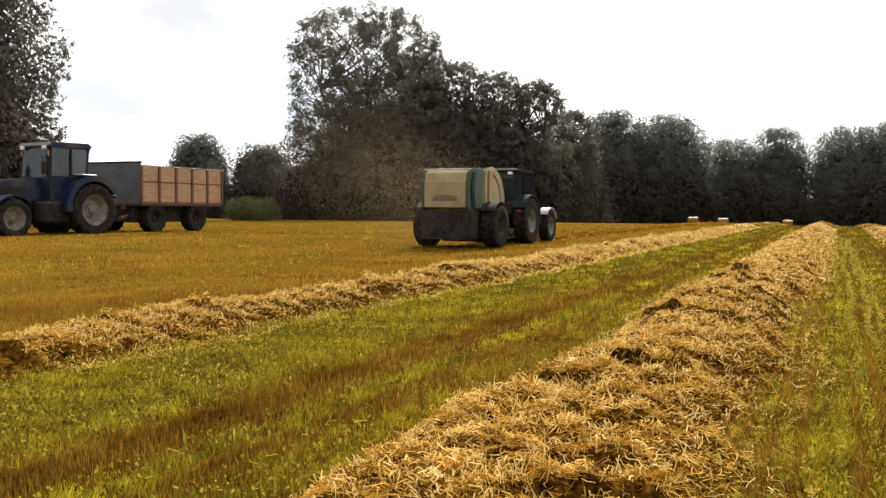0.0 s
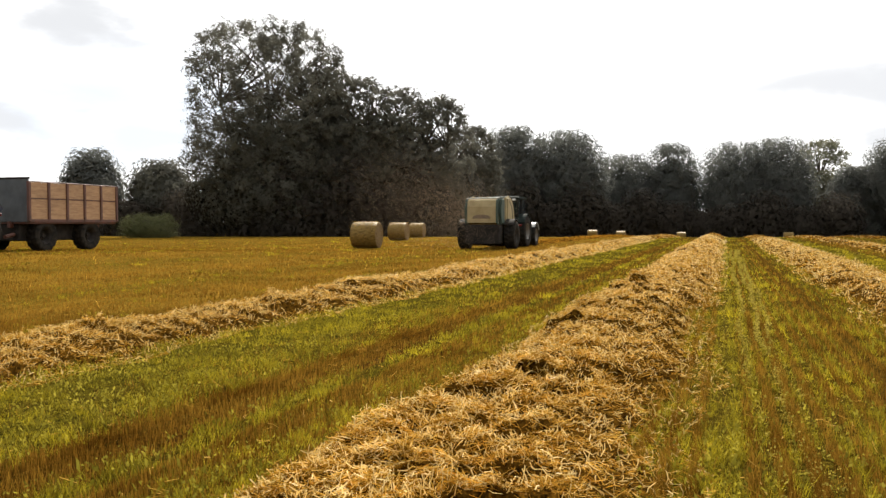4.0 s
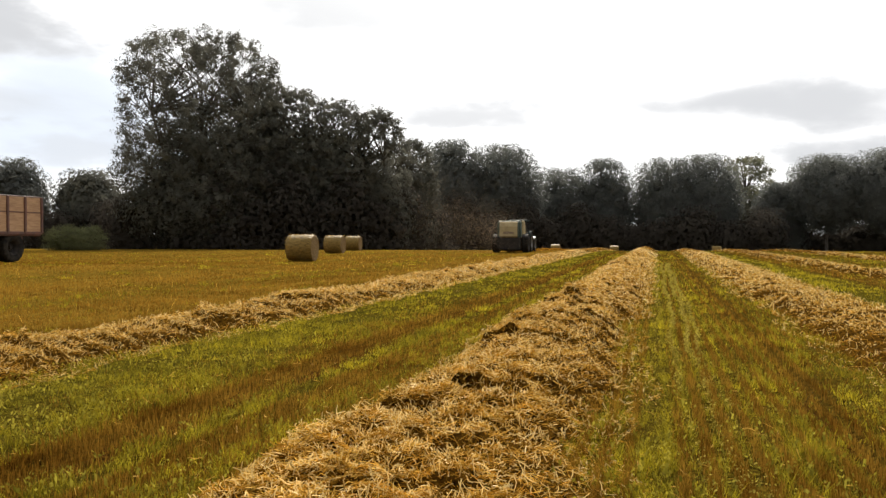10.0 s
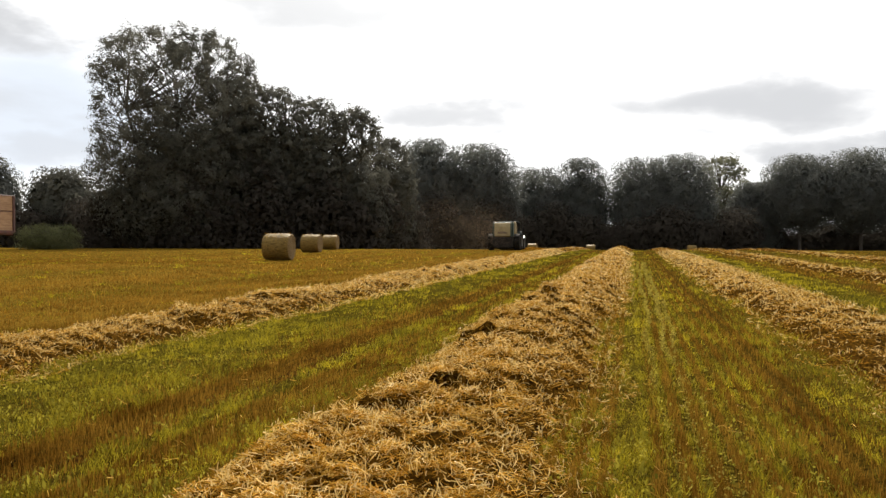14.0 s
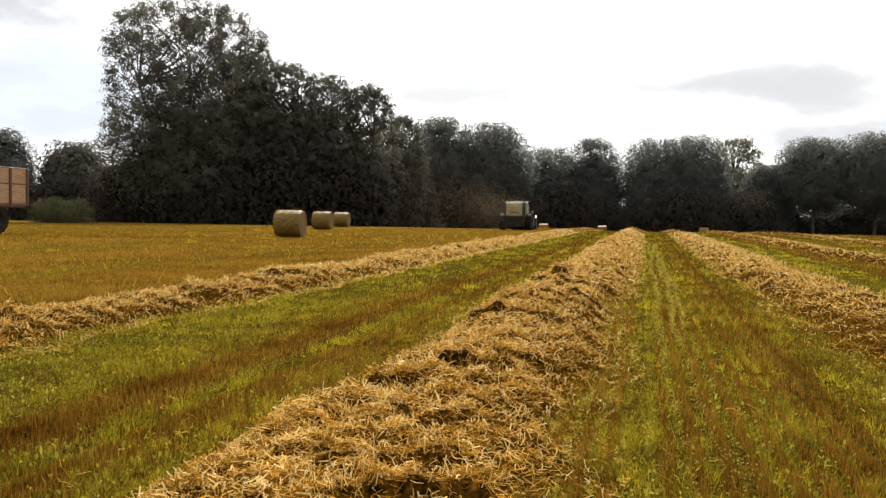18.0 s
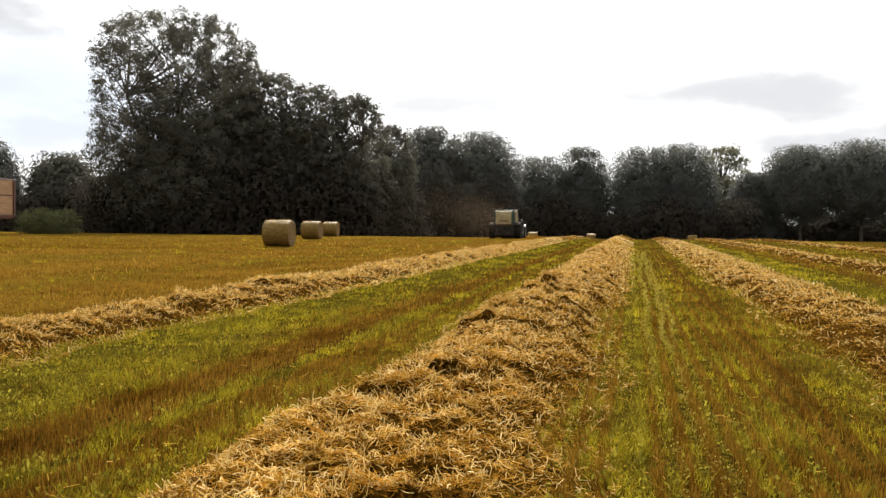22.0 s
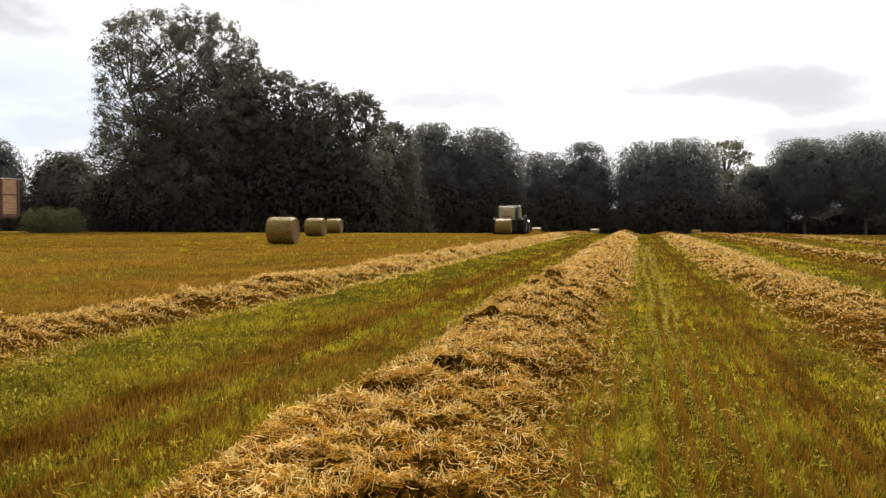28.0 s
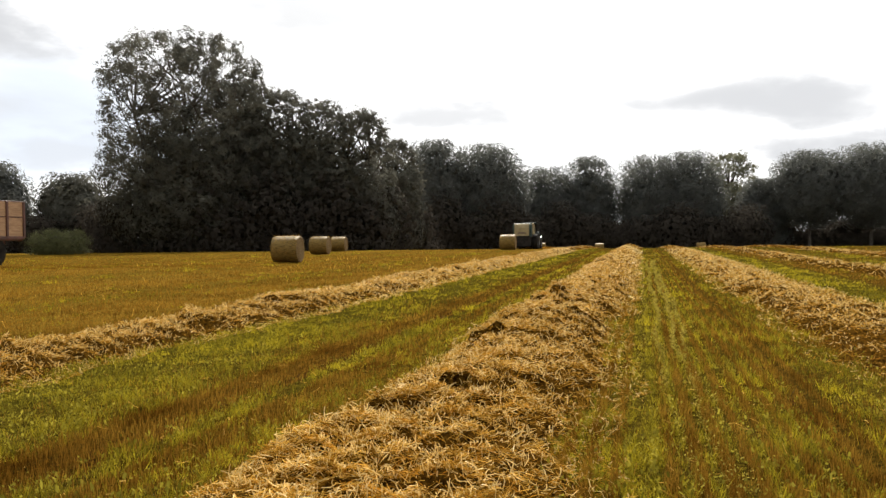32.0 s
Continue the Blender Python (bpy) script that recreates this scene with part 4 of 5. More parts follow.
# ---- wheels ----
def wheel(parent, x, y, r, w, rim_r, rim_mat, lugs, name="wheel"):
    """A rim disc with its tyre; the axle lies along x."""
    s = 1 if x > 0 else -1
    turn = pose(0, 0, 0, 0, 90 * s, 0)
    bm = bmesh.new()
    lathe(bm, [(0, w * 0.2), (rim_r * 0.22, w * 0.2), (rim_r * 0.26, w * 0.1), (rim_r * 0.62, w * 0.04), (rim_r * 0.82, w * 0.3), (rim_r, w * 0.42), (rim_r * 1.03, w * 0.46), (rim_r, w * 0.34), (rim_r * 0.95, -w * 0.4), (0, -w * 0.4)], turn, 28)
    for i in range(8):
        a = i * math.pi / 4
        lathe(bm, [(0, w * 0.16), (0.02, w * 0.16), (0.02, w * 0.05)], turn @ pose(rim_r * 0.42 * math.cos(a), rim_r * 0.42 * math.sin(a), 0), 6)
    rim = part(name, bm, rim_mat, parent, smooth=False, m=pose(x, y, r))
    # the tyre in one piece, its lugs raised in slanting bars on both shoulders
    rows = [(rim_r * 0.98, -0.42), (rim_r + (r - rim_r) * 0.35, -0.5), (r * 0.91, -0.49), (r * 0.945, -0.44), (r * 0.955, -0.34), (r * 0.96, -0.2), (r * 0.96, -0.07), (r * 0.96, -0.03)]
    rows = np.array(rows + [(q, -c) for q, c in rows[::-1]])
    k = lugs * 8
    ang = np.arange(k) * 2 * math.pi / k
    aa, rr, cc = np.repeat(ang, 16), np.tile(rows[:, 0], k), np.tile(rows[:, 1], k)
    turns = aa * lugs / (2 * math.pi) + 1.1 * np.abs(cc) * np.where(rr > r * 0.9, 1, 0) + np.where(cc > 0, 0.5, 0)
    lug = ((turns - np.floor(turns)) < 0.42) & (np.abs(cc) > 0.05) & (rr > r * 0.93)
    rr = rr + lug * r * 0.042
    v = np.stack([rr * np.cos(aa), rr * np.sin(aa), cc * w], 1) @ np.array(turn.to_3x3()).T
    i = np.arange(k * 16).reshape(k, 16)
    j = np.roll(i, -1, axis=0)
    np_mesh("tyre", v, np.stack([i[:, :-1], j[:, :-1], j[:, 1:], i[:, 1:]], -1).reshape(-1, 4), RUBBER, rim)
    return rim


def headlamp(parent, c, s, material, name="headlight"):
    bm = box(c, s, bev=0.02)
    return part(name, bm, material, parent)


# ---- tractors ----
def tractor(paint, roof_mat, rim_mat, label, glint_fender, cab_y=0.0, rear=(0.86, 0.43), front=(0.63, 0.36), front_y=2.55, sill=1.5, cab_long=1.0):
    """Forward is +y, the rear axle stands over the origin."""
    root = new("tractor")
    hood = [(1.0, 1.05), (3.05, 1.0), (3.2, 1.1), (3.2, 1.42), (3.05, 1.56), (1.9, 1.68), (1.0, 1.74)]
    part("hood", slab(bmesh.new(), hood, -0.36, 0.36, 0.05), paint, root)
    part("grille", box((0, 3.2, 1.22), (0.56, 0.06, 0.36)), BLACK, root)
    for sx in (-1, 1):
        headlamp(root, (sx * 0.2, 3.215, 1.45), (0.2, 0.05, 0.1), LAMP_CLEAR)
        part("side_grille", box((sx * 0.365, 2.3, 1.3), (0.03, 1.0, 0.3)), BLACK, root)
    bm = bmesh.new()
    bx(bm, (0, 1.9, 0.78), (0.5, 2.4, 0.5), bev=0.05)
    bx(bm, (0, 0.2, 0.9), (0.6, 1.3, 0.6), bev=0.06)
    bx(bm, (0, -0.5, 0.75), (0.4, 0.4, 0.4), bev=0.04)
    part("transmission", bm, BLACK, root)
    part("front_axle", rod(bmesh.new(), [(-0.85, front_y, front[0]), (0, front_y, front[0] - 0.04), (0.85, front_y, front[0])], 0.09), BLACK, root)
    part("rear_axle", rod(bmesh.new(), [(-0.85, 0, rear[0]), (0.85, 0, rear[0])], 0.13), BLACK, root)
    part("front_weight", box((0, 3.35, 0.85), (0.7, 0.26, 0.3), bev=0.03), BLACK, root)
    wheels = []
    for sx in (-1, 1):
        wheels.append(wheel(root, sx * 0.86, 0.0, rear[0], 0.5, rear[1], rim_mat, 18, name="rear_wheel"))
        wheels.append(wheel(root, sx * 0.84, front_y, front[0], 0.4, front[1], rim_mat, 15, name="front_wheel"))
        # rear mudguards: a curved shell over the tyre
        bm = bmesh.new()
        o = arc(0, 0.86, 0.98, -8, 150, 12) + arc(0, 0.86, 0.92 if rear[0] > 0.85 else 0.8, 150, -8, 12)
        slab(bm, o, sx * 0.58, sx * 1.1, 0.0)
        part("mudguard", bm, paint, root)
        if rear[0] < 0.85:
            part("mudguard_liner", slab(bmesh.new(), arc(0, 0.86, 0.91, -20, 175, 12), sx * 0.5, sx * 0.58, 0.0), BLACK, root)
            # flat white plate added as the sky's glint on the mudguard
            part("mudguard_glint", box((sx * 0.86, 0.2, 1.84), (0.5, 0.5, 0.03), (0, 0, 0), 0.01), GLINT_WHITE, root, "white plate that paints the sky's glint on the mudguard")
            # black block in the tank's place, filling in the shade between the wheels
            part("tank_shade_block", box((sx * 0.6, 1.12, 0.72), (0.42, 1.0, 0.66), bev=0.08), BLACK, root)
        bm = bmesh.new()
        slab(bm, arc(front_y, front[0], front[0] + 0.11, 25, 140, 9) + arc(front_y, front[0], front[0] + 0.07, 140, 25, 9), sx * 0.66, sx * 1.04, 0.0)
        # only the right one is pale, as a painted sun glint
        part("front_mudguard", bm, GLINT_GREY if glint_fender and sx > 0 else paint, root)
        headlamp(root, (sx * 0.86, -0.88, 1.2), (0.2, 0.05, 0.1), LAMP_RED, "tail_light")
        headlamp(root, (sx * 0.62, 0.72 + cab_y, 2.45), (0.05, 0.05, 0.16), LAMP_AMBER, "indicator")
        part("step", box((sx * 0.68, 1.0, 0.62), (0.36, 0.4, 0.05)), BLACK, root)
        part("step", box((sx * 0.66, 1.0, 0.92), (0.32, 0.36, 0.05)), BLACK, root)
        bm = rod(bmesh.new(), [(sx * 0.74, 1.1 + cab_y, 2.35), (sx * 1.0, 1.2 + cab_y, 2.35), (sx * 1.02, 1.2 + cab_y, 2.2)], 0.014, 6)
        bx(bm, (sx * 1.04, 1.2 + cab_y, 2.0), (0.18, 0.05, 0.36), bev=0.02)
        part("mirror", bm, BLACK, root)
    # cab, its parts built round the rear axle and set forward by cab_y
    cm = pose(0, cab_y, 0) @ Matrix.Diagonal((1, cab_long, 1, 1))
    part("cab_base", slab(bmesh.new(), [(-0.55, 0.95), (0.98, 0.8), (0.98, sill), (-0.7, sill)], -0.62, 0.62, 0.03), paint, root, m=cm)
    part("rear_deck", box((0, -0.25 + cab_y * 0.3, 1.32), (1.1, 0.7 + cab_y * 0.6, 0.5), bev=0.05), BLACK, root)
    part("roof", slab(bmesh.new(), [(-0.86, 2.62), (1.02, 2.62), (1.06, 2.68), (0.9, 2.78), (-0.75, 2.8), (-0.95, 2.72)], -0.76, 0.76, 0.04), roof_mat, root, m=cm)
    for sx in (-1, 1):
        for nm, a, b in (("pillar", (sx * 0.66, 1.0, 1.45), (sx * 0.66, 0.92, 2.65)), ("pillar", (sx * 0.68, 0.05, 1.45), (sx * 0.68, 0.02, 2.65)), ("pillar", (sx * 0.66, -0.68, 1.45), (sx * 0.66, -0.82, 2.65))):
            bm = rod(bmesh.new(), [a, b], 0.045, 6)
            part(nm, bm, BLACK, root, m=cm)
        g1 = slab(bmesh.new(), [(0.07, sill), (0.97, sill), (0.9, 2.62), (0.05, 2.62)], sx * 0.655, sx * 0.663, 0)
        part("side_window", g1, GLASS, root, m=cm).visible_shadow = False
        g2 = slab(bmesh.new(), [(-0.66, sill), (0.0, sill), (0.0, 2.62), (-0.8, 2.62)], sx * 0.655, sx * 0.663, 0)
        part("side_window", g2, GLASS, root, m=cm).visible_shadow = False
    for nm, y0, y1 in (("rear_window", -0.68, -0.82), ("windscreen", 0.99, 0.92)):
        bm = bmesh.new()
        bx(bm, (0, (y0 + y1) / 2, (sill + 2.6) / 2), (1.26, 0.01, 2.64 - sill), (math.degrees(math.atan2(-(y1 - y0), 1.14)), 0, 0), 0)
        part(nm, bm, GLASS, root, m=cm).visible_shadow = False
    bm = bmesh.new()
    bx(bm, (0, -0.15, sill + 0.05), (0.5, 0.5, 0.14), bev=0.05)
    bx(bm, (0, -0.4, sill + 0.36), (0.48, 0.12, 0.6), (8, 0, 0), bev=0.05)
    part("seat", bm, SEAT, root, m=cm)
    bm = rod(bmesh.new(), [(0, 0.75, sill - 0.1), (0, 0.5, sill + 0.28)], 0.03, 6)
    lathe(bm, [(0.17, 0), (0.19, 0.015), (0.21, 0), (0.19, -0.015), (0.17, 0)], pose(0, 0.48, sill + 0.31, 60, 0, 0), 20)
    part("steering_wheel", bm, BLACK, root, m=cm)
    bm = rod(bmesh.new(), [(0.42, 1.4 + cab_y, 1.5), (0.42, 1.4 + cab_y, 2.4), (0.42, 1.35 + cab_y, 2.52)], 0.045, 9)
    bx(bm, (0.42, 1.4 + cab_y, 1.95), (0.14, 0.14, 0.7), bev=0.05)
    part("exhaust", bm, BLACK, root)
    bm = bmesh.new()
    for sx in (-1, 1):
        rod(bm, [(sx * 0.3, -0.5, 0.55), (sx * 0.38, -1.15, 0.5)], 0.035, 6)
        rod(bm, [(sx * 0.36, -0.4, 1.25), (sx * 0.38, -1.0, 0.52)], 0.025, 6)
    bx(bm, (0, -0.85, 0.42), (0.2, 0.7, 0.08))
    part("hitch", bm, BLACK, root)
    for sx in (-0.5, 0.5):
        part("work_light", box((sx, -0.97, 2.6), (0.18, 0.08, 0.11), bev=0.02), LAMP_CLEAR, root, m=cm)
        part("work_light", box((sx, 1.06, 2.62), (0.18, 0.08, 0.11), bev=0.02), LAMP_CLEAR, root, m=cm)
    tagged(root, label, "tractor")
    return root, wheels


TRACTOR_BLUE, _w = tractor(BLUE, BLUE, RIM_CREAM, "blue farm tractor with cream wheel rims, parked with a trailer", False, 0.5, (0.79, 0.46), (0.55, 0.33), 2.6, 1.78, 0.74)
TRACTOR_BLUE.matrix_basis = pose(-21.49, 18.99, gz(-20.9, 19.0) - 0.06, 0, 0, 176)


# ---- tipping trailer with boarded sides ----
def trailer():
    """Forward is +y; the origin lies on the ground under the middle of the body."""
    root = new("farm_trailer")
    L, W, floor_z, top = 4.3, 2.3, 0.98, 2.25
    bm = bmesh.new()
    for sx in (-0.45, 0.45):
        bx(bm, (sx, 0.1, 0.88), (0.12, L, 0.2), bev=0.01)
    for k in range(5):
        bx(bm, (0, -L / 2 + 0.3 + k * 0.95, 0.98), (W - 0.1, 0.08, 0.1), bev=0.01)
    part("drawbar", rod(bmesh.new(), [(-0.1, 1.3, 0.62), (-0.98, L / 2 + 0.82, 0.5)], 0.06, 8), TRAILER_RED, root)
    part("chassis", bm, TRAILER_RED, root)
    part("underframe", box((0, 0.45, 0.63), (1.5, 3.3, 0.56), bev=0.04), BLACK, root, "dark undercarriage")
    part("floor_board", box((0, 0, floor_z - 0.04), (W, L, 0.08)), TRAILER_RED, root)
    hb = box((0, L / 2, (floor_z + top) / 2 + 0.03), (W, 0.06, top - floor_z + 0.1))
    head = part("headboard", hb, TRAILER_GREY, root, "plain grey steel headboard")
    bm = bmesh.new()
    bx(bm, (0, L / 2, top + 0.1), (W + 0.06, 0.1, 0.06))
    part("top_rail", bm, BLACK, head)
    for sx in (-1, 1):
        bm = bmesh.new()
        bx(bm, (sx * W / 2, 0, floor_z + 0.02), (0.09, L, 0.1), bev=0.01)
        bx(bm, (sx * W / 2, 0, top), (0.05, L, 0.03), bev=0.01)
        bx(bm, (sx * W / 2, 0, floor_z + 0.73), (0.055, L, 0.035), bev=0.008)
        side = part("side_frame", bm, TRAILER_RED, root, "rusty red steel side frame")
        bay = L / 5
        for k in range(6):
            part("post", box((sx * (W / 2 + 0.01), -L / 2 + k * bay, (floor_z + top) / 2), (0.1, 0.1, top - floor_z), bev=0.01), TRAILER_RED, side)
        for k in range(5):
            y = -L / 2 + (k + 0.5) * bay
            part("panel", box((sx * W / 2, y, floor_z + 0.385), (0.03, bay - 0.09, 0.655), bev=0.006), PLY, side, "pale plywood side panel")
            part("panel", box((sx * W / 2, y, floor_z + 1.0), (0.03, bay - 0.09, 0.5), bev=0.006), PLY, side, "pale plywood side panel")
    bm = bmesh.new()
    bx(bm, (0, -L / 2, (floor_z + top) / 2), (W - 0.12, 0.06, top - floor_z))
    part("tailgate", bm, TRAILER_GREY, root)
    for y in (1.35, -0.8):
        part("axle", rod(bmesh.new(), [(-0.95, y, 0.52), (0.95, y, 0.52)], 0.06), BLACK, root)
        part("spring", box((0.5, y, 0.62), (0.08, 0.8, 0.1)), BLACK, root)
        part("spring", box((-0.5, y, 0.62), (0.08, 0.8, 0.1)), BLACK, root)
        for sx in (-1, 1):
            wheel(root, sx * 0.92, y, 0.52, 0.42, 0.26, BLACK, 16)
    for sx in (-1, 1):
        headlamp(root, (sx * 0.95, -L / 2 - 0.06, 0.95), (0.24, 0.05, 0.12), LAMP_RED, "tail_light")
    return tagged(root, "two-axle tipping trailer with plywood panels in rusty red frames", "trailer")


TRAILER = trailer()
TRAILER.matrix_basis = pose(-22.08, 23.29, gz(-21.5, 23.0), 0, 0, 183)


# ---- round baler ----
def baler():
    """Forward is +y; the origin lies on the ground under the axle."""
    root = new("round_baler")
    # lower body and frame
    bm = bmesh.new()
    slab(bm, [(-1.12, 0.26), (0.9, 0.26), (1.15, 0.62), (1.1, 1.08), (-1.15, 1.08)], -0.78, 0.78, 0.03)
    part("lower_body", bm, BLACK, root)
    bm = bmesh.new()
    rod(bm, [(-0.5, 0.9, 0.7), (0, 2.5, 0.55), (0.5, 0.9, 0.7)], 0.07, 8)
    rod(bm, [(0, 1.0, 0.75), (0, 2.7, 0.72)], 0.05, 8)
    part("drawbar", bm, BLACK, root)
    bm = rod(bmesh.new(), [(-1.0, 1.0, 0.32), (1.0, 1.0, 0.32)], 0.2, 14)
    for k in range(13):
        for a in range(4):
            an = a * math.pi / 2 + k * 0.4
            x = -0.96 + k * 0.16
            rod(bm, [(x, 1.0 + 0.18 * math.cos(an), 0.32 + 0.18 * math.sin(an)), (x, 1.0 + 0.29 * math.cos(an + 0.3), 0.34 + 0.25 * math.sin(an + 0.3))], 0.008, 4)
    part("pickup_reel", bm, BLACK, root)
    # fixed front half of the chamber
    front = [(0.0, 1.05)] + [(1.12, 1.05)] + arc(0.1, 1.32, 1.02, -8, 70, 10)[1:] + [(0.0, 2.28)]
    for sx in (-1, 1):
        part("chamber_side", slab(bmesh.new(), front, sx * 0.62, sx * 0.7, 0.01), GREEN_PAINT, root)
        cover = [(-0.04, 1.02), (0.4, 0.98), (1.2, 1.02)] + arc(0.22, 1.3, 1.08, -2, 76, 10) + [(-0.04, 2.29)]
        cv = part("side_cover", slab(bmesh.new(), cover, sx * 0.71, sx * 0.88, 0.07), CREAM, root, "rounded cream side shield")
        bm = bmesh.new()
        slab(bm, arc(0.05, 1.3, 0.86, -4, 72, 8) + arc(0.05, 1.3, 0.81, 72, -4, 8), sx * 0.875, sx * 0.89, 0)
        part("seam", bm, BLACK, cv)
    bm = bmesh.new()
    slab(bm, arc(0.1, 1.32, 0.98, -8, 100, 12) + arc(0.1, 1.32, 0.9, 100, -8, 12), -0.62, 0.62, 0)
    part("chamber_skin", bm, GREEN_PAINT, root)
    part("net_box", box((0, 1.02, 1.95), (1.3, 0.4, 0.42), (-20, 0, 0), 0.06), CREAM, root)
    # tailgate: hinged on top, swings up
    gate_m = pose(0, -0.05, 2.2)
    gate = [(0.0, 0.06), (-0.8, 0.06), (-1.05, -0.08), (-1.13, -0.35), (-1.13, -1.05), (-0.98, -1.13), (0.0, -1.13)]
    tg = part("tailgate", slab(bmesh.new(), gate, 0.64, 0.72, 0.01), GREEN_PAINT, root, "dark green tailgate", m=gate_m)
    part("cheek", slab(bmesh.new(), gate, -0.72, -0.64, 0.01), GREEN_PAINT, tg)
    bm = bmesh.new()
    shell = [(0.0, 0.05), (-0.79, 0.05), (-1.03, -0.09), (-1.11, -0.35), (-1.11, -1.04), (-1.05, -1.04), (-1.05, -0.36), (-0.98, -0.14), (-0.75, -0.02), (0.0, -0.02)]
    slab(bm, shell, -0.635, 0.635, 0.006)
    part("rear_panel", bm, CREAM, tg, "cream rear panel")
    bm = bmesh.new()
    arch = [(0.4 * math.cos(math.pi * k / 14), -0.86 + 0.17 * math.sin(math.pi * k / 14) ** 0.7) for k in range(15)]
    near_ring = [bm.verts.new((x, -1.122, z)) for x, z in arch]
    far_ring = [bm.verts.new((x, -1.112, z)) for x, z in arch]
    bm.faces.new(near_ring)
    for k in range(15):
        bm.faces.new([near_ring[k], near_ring[(k + 1) % 15], far_ring[(k + 1) % 15], far_ring[k]])
    part("label_plate", bm, FADED, tg, "faded brown arched lettering panel")
    bm = bmesh.new()
    bx(bm, (0, -0.93, 0.02), (1.44, 0.06, 0.035), (-28, 0, 0), 0.01)
    # thin pale bar added as the sun's glint along the gate's top
    part("top_edge_glint", bm, GLINT_GREY, tg, "thin pale bar that paints the sun's glint on the top edge")
    for sx in (-1, 1):
        part("cheek_cover", slab(bmesh.new(), [(-0.26, 0.04), (-0.8, 0.0), (-0.98, -0.5), (-0.86, -1.1), (-0.26, -1.13)], sx * 0.725, sx * 0.83, 0.05), GREEN_PAINT, tg, "dull green side cover")
        part("cover_strip", slab(bmesh.new(), [(-0.03, 0.06), (-0.22, 0.045), (-0.25, -0.5), (-0.22, -1.12), (-0.03, -1.14)], sx * 0.725, sx * 0.86, 0.04), CREAM, tg, "rounded cream strip")
        part("ram", rod(bmesh.new(), [(sx * 0.76, -0.9, -0.7), (sx * 0.76, -0.15, -0.95)], 0.035, 7), BLACK, tg)
    for k in range(4):
        bm = rod(bmesh.new(), [(-0.62, -0.95, -0.3 - 0.22 * k), (0.62, -0.95, -0.3 - 0.22 * k)], 0.07, 10)
        part("roller", bm, BLACK, tg)
    wheels = []
    part("axle", rod(bmesh.new(), [(-1.05, 0, 0.62), (1.05, 0, 0.62)], 0.07), BLACK, root)
    # small pale block added for a pale spot at the left mudguard
    part("pale_block", box((-1.06, -0.46, 1.16), (0.22, 0.06, 0.07), (35, 0, 0)), RIM_CREAM, root)
    for sx in (-1, 1):
        wheels.append(wheel(root, sx * 1.06, 0.0, 0.62, 0.46, 0.3, RIM_DARK, 20))
        bm = bmesh.new()
        slab(bm, arc(0, 0.62, 0.71, 60, 140, 9) + arc(0, 0.62, 0.68, 140, 60, 9), sx * 0.84, sx * 1.26, 0)
        part("mudguard", bm, BLACK, root)
    return tagged(root, "round baler in cream and green, working behind a tractor", "round baler"), wheels, tg, gate_m


BALER, BALER_WHEELS, TAILGATE, GATE_M = baler()
TRACTOR_DARK, DARK_WHEELS = tractor(DARKPAINT, DARKPAINT, RIM_RED, "dark green tractor pulling the baler along the straw", True, 0.15)
TRACTOR_DARK.scale = (0.87, 0.87, 0.87)


# ---- the windrow that the baler takes up, in lengths ----
LANE_X = -9.9


def lane_length(y0, y1, seed):
    g = np.random.default_rng(seed)
    us, ys = np.linspace(-1, 1, 11), np.linspace(y0, y1, 13)
    gu, gy = np.meshgrid(us, ys)
    u, y = gu.ravel(), gy.ravel()
    x = LANE_X + u * 0.55 + 0.08 * np.sin(y * 0.7)
    z = gza(x, y) + np.clip(1 - u ** 2, 0, 1) ** 0.85 * 0.14 * (1 + 0.5 * heap_noise(x, y, 1.8, 77.0)) - 0.01
    i = np.arange(11 * 13).reshape(13, 11)
    f = np.stack([i[:-1, :-1], i[:-1, 1:], i[1:, 1:], i[1:, :-1]], -1).reshape(-1, 4)
    bed = np_mesh("straw_windrow", np.stack([x, y, z], 1), f, STRAW_BED_SHADE)
    n = 700
    uu = np.clip(g.normal(0, 0.5, n), -1.1, 1.1)
    yy = y0 + (y1 - y0) * g.random(n)
    xx = LANE_X + uu * 0.55 + 0.08 * np.sin(yy * 0.7)
    zz = gza(xx, yy) + np.clip(1 - uu ** 2, 0, 1) ** 0.85 * 0.14 * (1 + 0.5 * heap_noise(xx, yy, 1.8, 77.0)) + 0.02
    a, t = g.random(n) * 6.28, g.normal(0, 0.3, n)
    d = np.stack([np.cos(a) * np.cos(t), np.sin(a) * np.cos(t), np.sin(t)], 1)
    st = np_mesh("loose_straw", *tubes(np.stack([xx, yy, zz], 1), d, 0.1 + 0.25 * g.random(n), np.full(n, 0.013), np.full(n, 0.01), False), STRAW, bed)
    tagged(st, kind="stuff")
    return tagged(bed, "length of golden straw windrow ahead of the baler", "straw windrow", "straw windrow lengths", "stuff")


LANE = [(27.0 + 4 * k, lane_length(27.0 + 4 * k, 31.0 + 4 * k, 300 + k)) for k in range(21)]


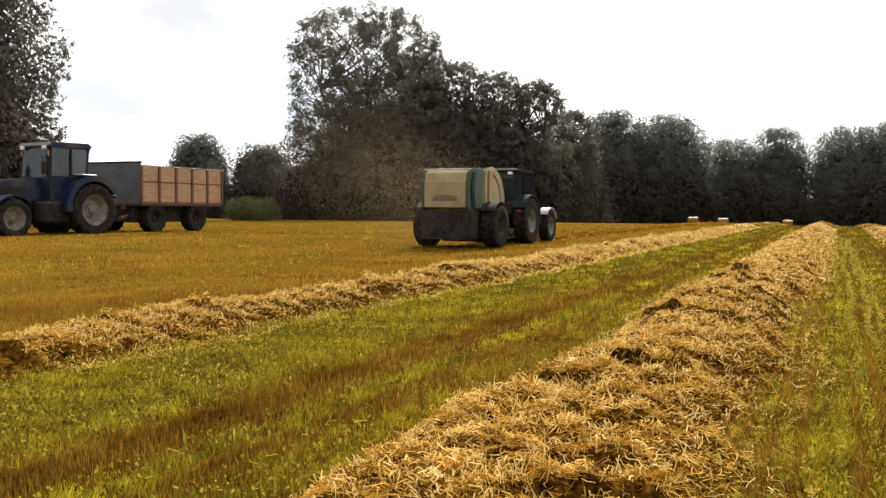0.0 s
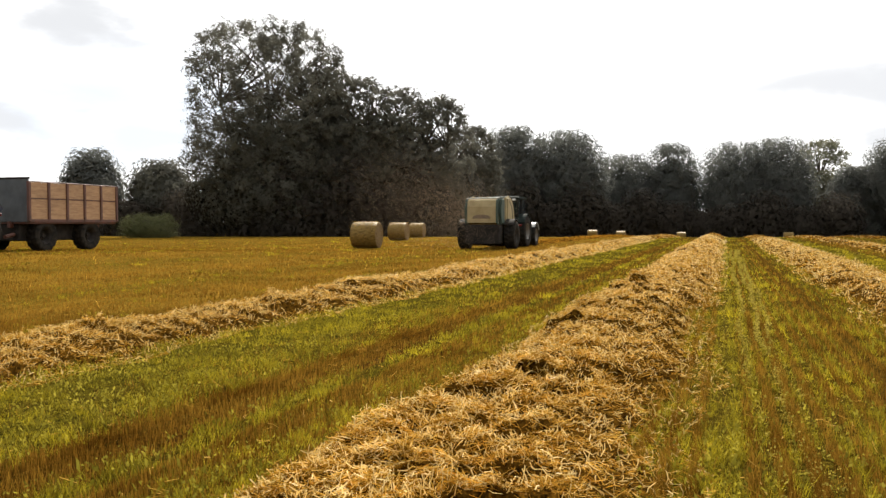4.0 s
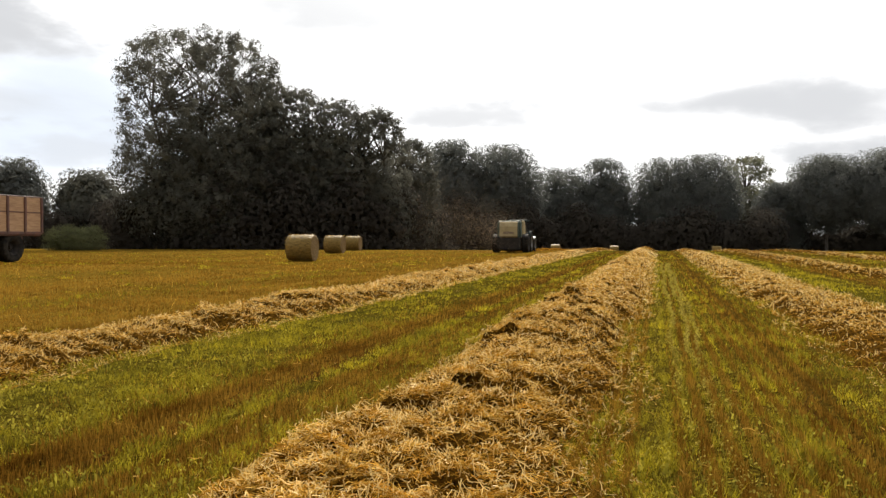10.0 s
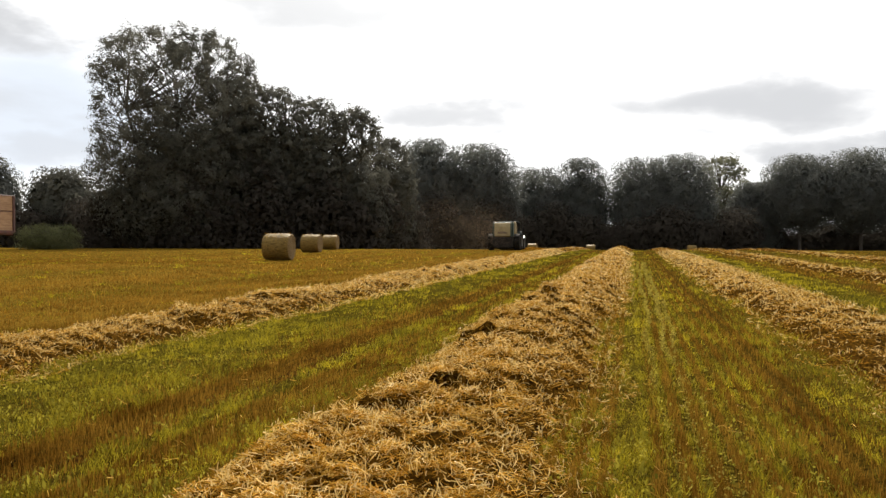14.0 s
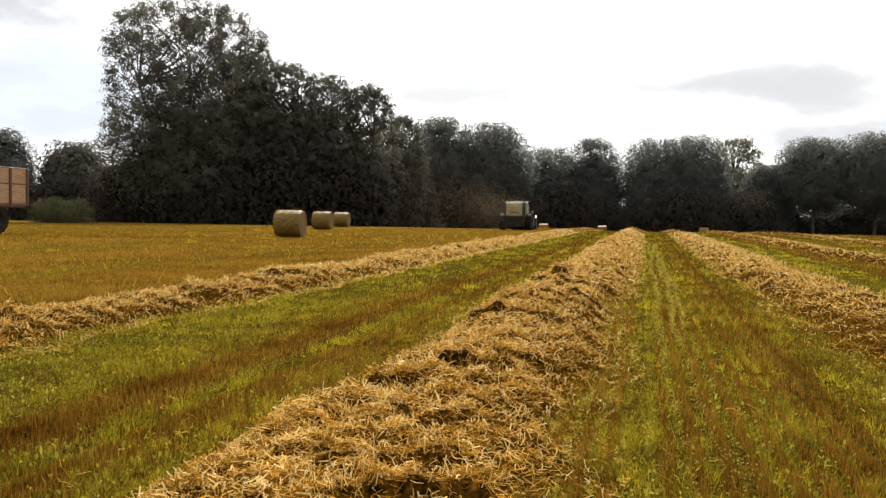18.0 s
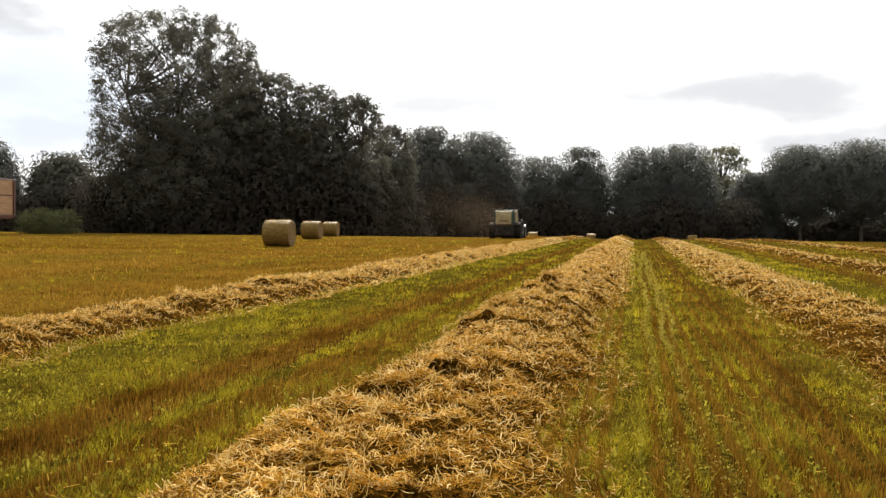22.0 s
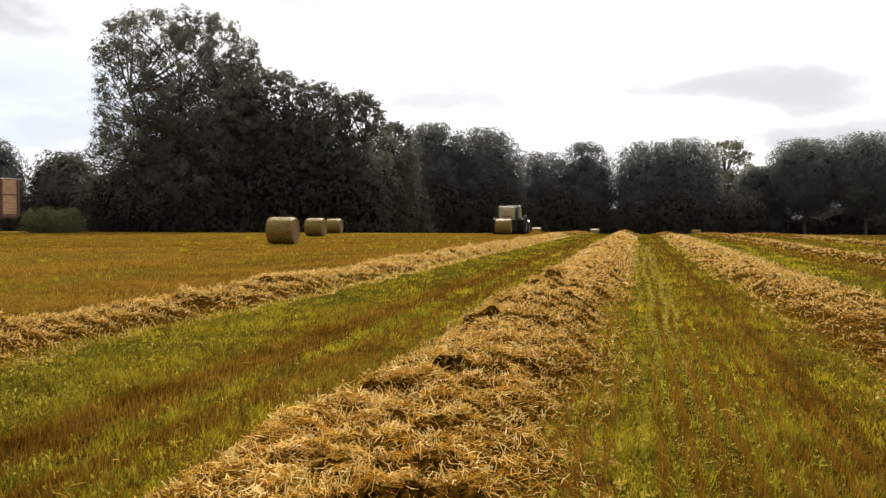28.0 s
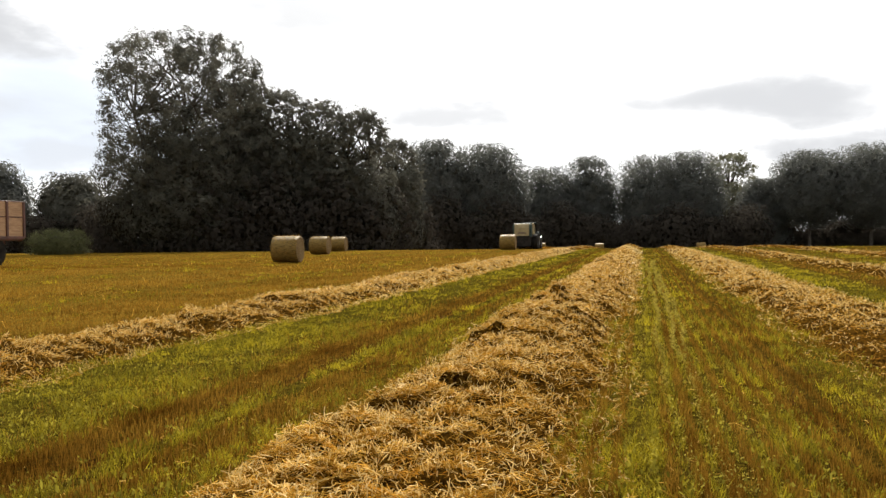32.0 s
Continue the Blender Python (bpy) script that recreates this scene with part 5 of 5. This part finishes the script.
# ---- chaff and dust behind the baler ----
def chaff_cloud(seed, count, long, wide, tall, drift):
    g = np.random.default_rng(seed)
    t = g.random(count) ** 1.3
    p = np.stack([g.normal(0, 0.4 + 0.6 * t, count) * wide - drift * t, -1.2 + long * t + g.normal(0, 0.8 + t, count), np.abs(g.normal(0.7 + t, 0.4 + 0.45 * t, count)) * tall], 1)
    e1, e2 = g.normal(0, 1, (count, 3)), g.normal(0, 1, (count, 3))
    r = (0.002 + 0.0032 * g.random(count))[:, None]
    v = np.stack([p - e1 * r, p + e1 * r, p + e2 * r], 1).reshape(-1, 3)
    ob = np_mesh("chaff_cloud", v, np.arange(3 * count).reshape(-1, 3), CHAFF)
    return tagged(ob, "thin brown cloud of chaff and dust drifting from the baler", "dust cloud", kind="stuff")


CHAFF = mat("chaff", (0.33, 0.24, 0.15), (0.42, 0.31, 0.2), scale=5, rough=0.9, translucent=0.4, specular=0.1)
CHAFF_CLOUD = chaff_cloud(5, 130000, 4.0, 1.6, 1.8, 6.5)


# ---- what moves ----
RUN = [(0, 22.7), (1, 25.9), (2, 29.2), (3, 32.7), (4, 36.4), (5, 40.1), (6, 43.9), (7, 48.0), (8, 52.2), (9, 56.2), (10, 60.0), (11, 63.4), (12, 66.0), (13, 67.5), (14, 68.0), (16, 68.2), (22, 68.4), (24, 68.4), (30, 68.5), (30.6, 69.0), (31, 70.2), (32, 74.6)]


def run_at(t):
    ts, ys = [r[0] for r in RUN], [r[1] for r in RUN]
    return float(np.interp(t, ts, ys))


def stand(y):
    z0, z1 = gz(LANE_X, y - 1.3), gz(LANE_X, y + 1.3)
    return pose(LANE_X - 0.05 - 0.0045 * (y - 22.7), y, (z0 + z1) / 2, math.degrees(math.atan2(z1 - z0, 2.6)), 0, 0)


def roll_rows(ob, r):
    """A wheel that rolls as far as its machine goes."""
    rest = ob.matrix_basis.copy()
    ts = sorted({0.0, 32.0} | {k * 0.2 for k in range(1, 70)} | {22.0, 24.0, 30.0} | {30.2 + 0.2 * k for k in range(9)})
    return [(t, rest @ pose(0, 0, 0, -math.degrees((run_at(t) - RUN[0][1]) / r), 0, 0)) for t in ts]


def motions():
    walk(BALER, [(t, stand(y)) for t, y in RUN])
    walk(TRACTOR_DARK, [(t, pose(0.06, 0, 0) @ stand(y + 3.5)) for t, y in RUN])
    for w in BALER_WHEELS:
        walk(w, roll_rows(w, 0.62))
    for w in DARK_WHEELS:
        walk(w, roll_rows(w, 0.87 * w.matrix_basis.translation.z))
    lift = [(0, 0), (22.7, 0), (23.3, 8), (24.0, 30), (24.6, 52), (25.2, 54), (26.0, 40), (26.6, 31), (27.1, 28), (27.6, 16), (28.0, 0), (32, 0)]
    walk(TAILGATE, [(t, GATE_M @ pose(0, 0, 0, -a, 0, 0)) for t, a in lift])
    puff = [(t, stand(y)) for t, y in RUN if t < 24]
    walk(CHAFF_CLOUD, puff + [(26, pose(-21.0, 84.0, 0.0)), (28, pose(-36.0, 104.0, -0.6)), (32, pose(-58.0, 132.0, -1.0))])
    for y0, ob in LANE:
        # each length is drawn down into the pick-up as the baler comes over it
        ts = [t / 10 for t in range(321) if run_at(t / 10) + 1.2 > y0 + 1.0]
        if ts and ts[0] > 0.2:
            walk(ob, [(0, pose(0, 0, 0)), (ts[0], pose(0, 0, 0)), (ts[0] + 1.0, pose(0, 1.2, -0.55))] + [(32.0, pose(0, 1.2, -0.55))] * (ts[0] < 30.9))
        elif ts:
            ob.location.z = -0.55
    inside = [(t, stand(y) @ pose(0, -0.35, 0.62)) for t, y in RUN if t <= 24]
    z = gz(LANE_X, 66)
    out = [(25.0, stand(68.4) @ pose(0, -0.6, 0.5, 40)), (25.6, pose(-10.2, 66.9, z + 0.1)), (26.2, pose(-10.28, 66.35, z, 0, 0, 2)), (32, pose(-10.28, 66.3, z, 0, 0, 2))]
    walk(FRESH_BALE, inside + out)


motions()
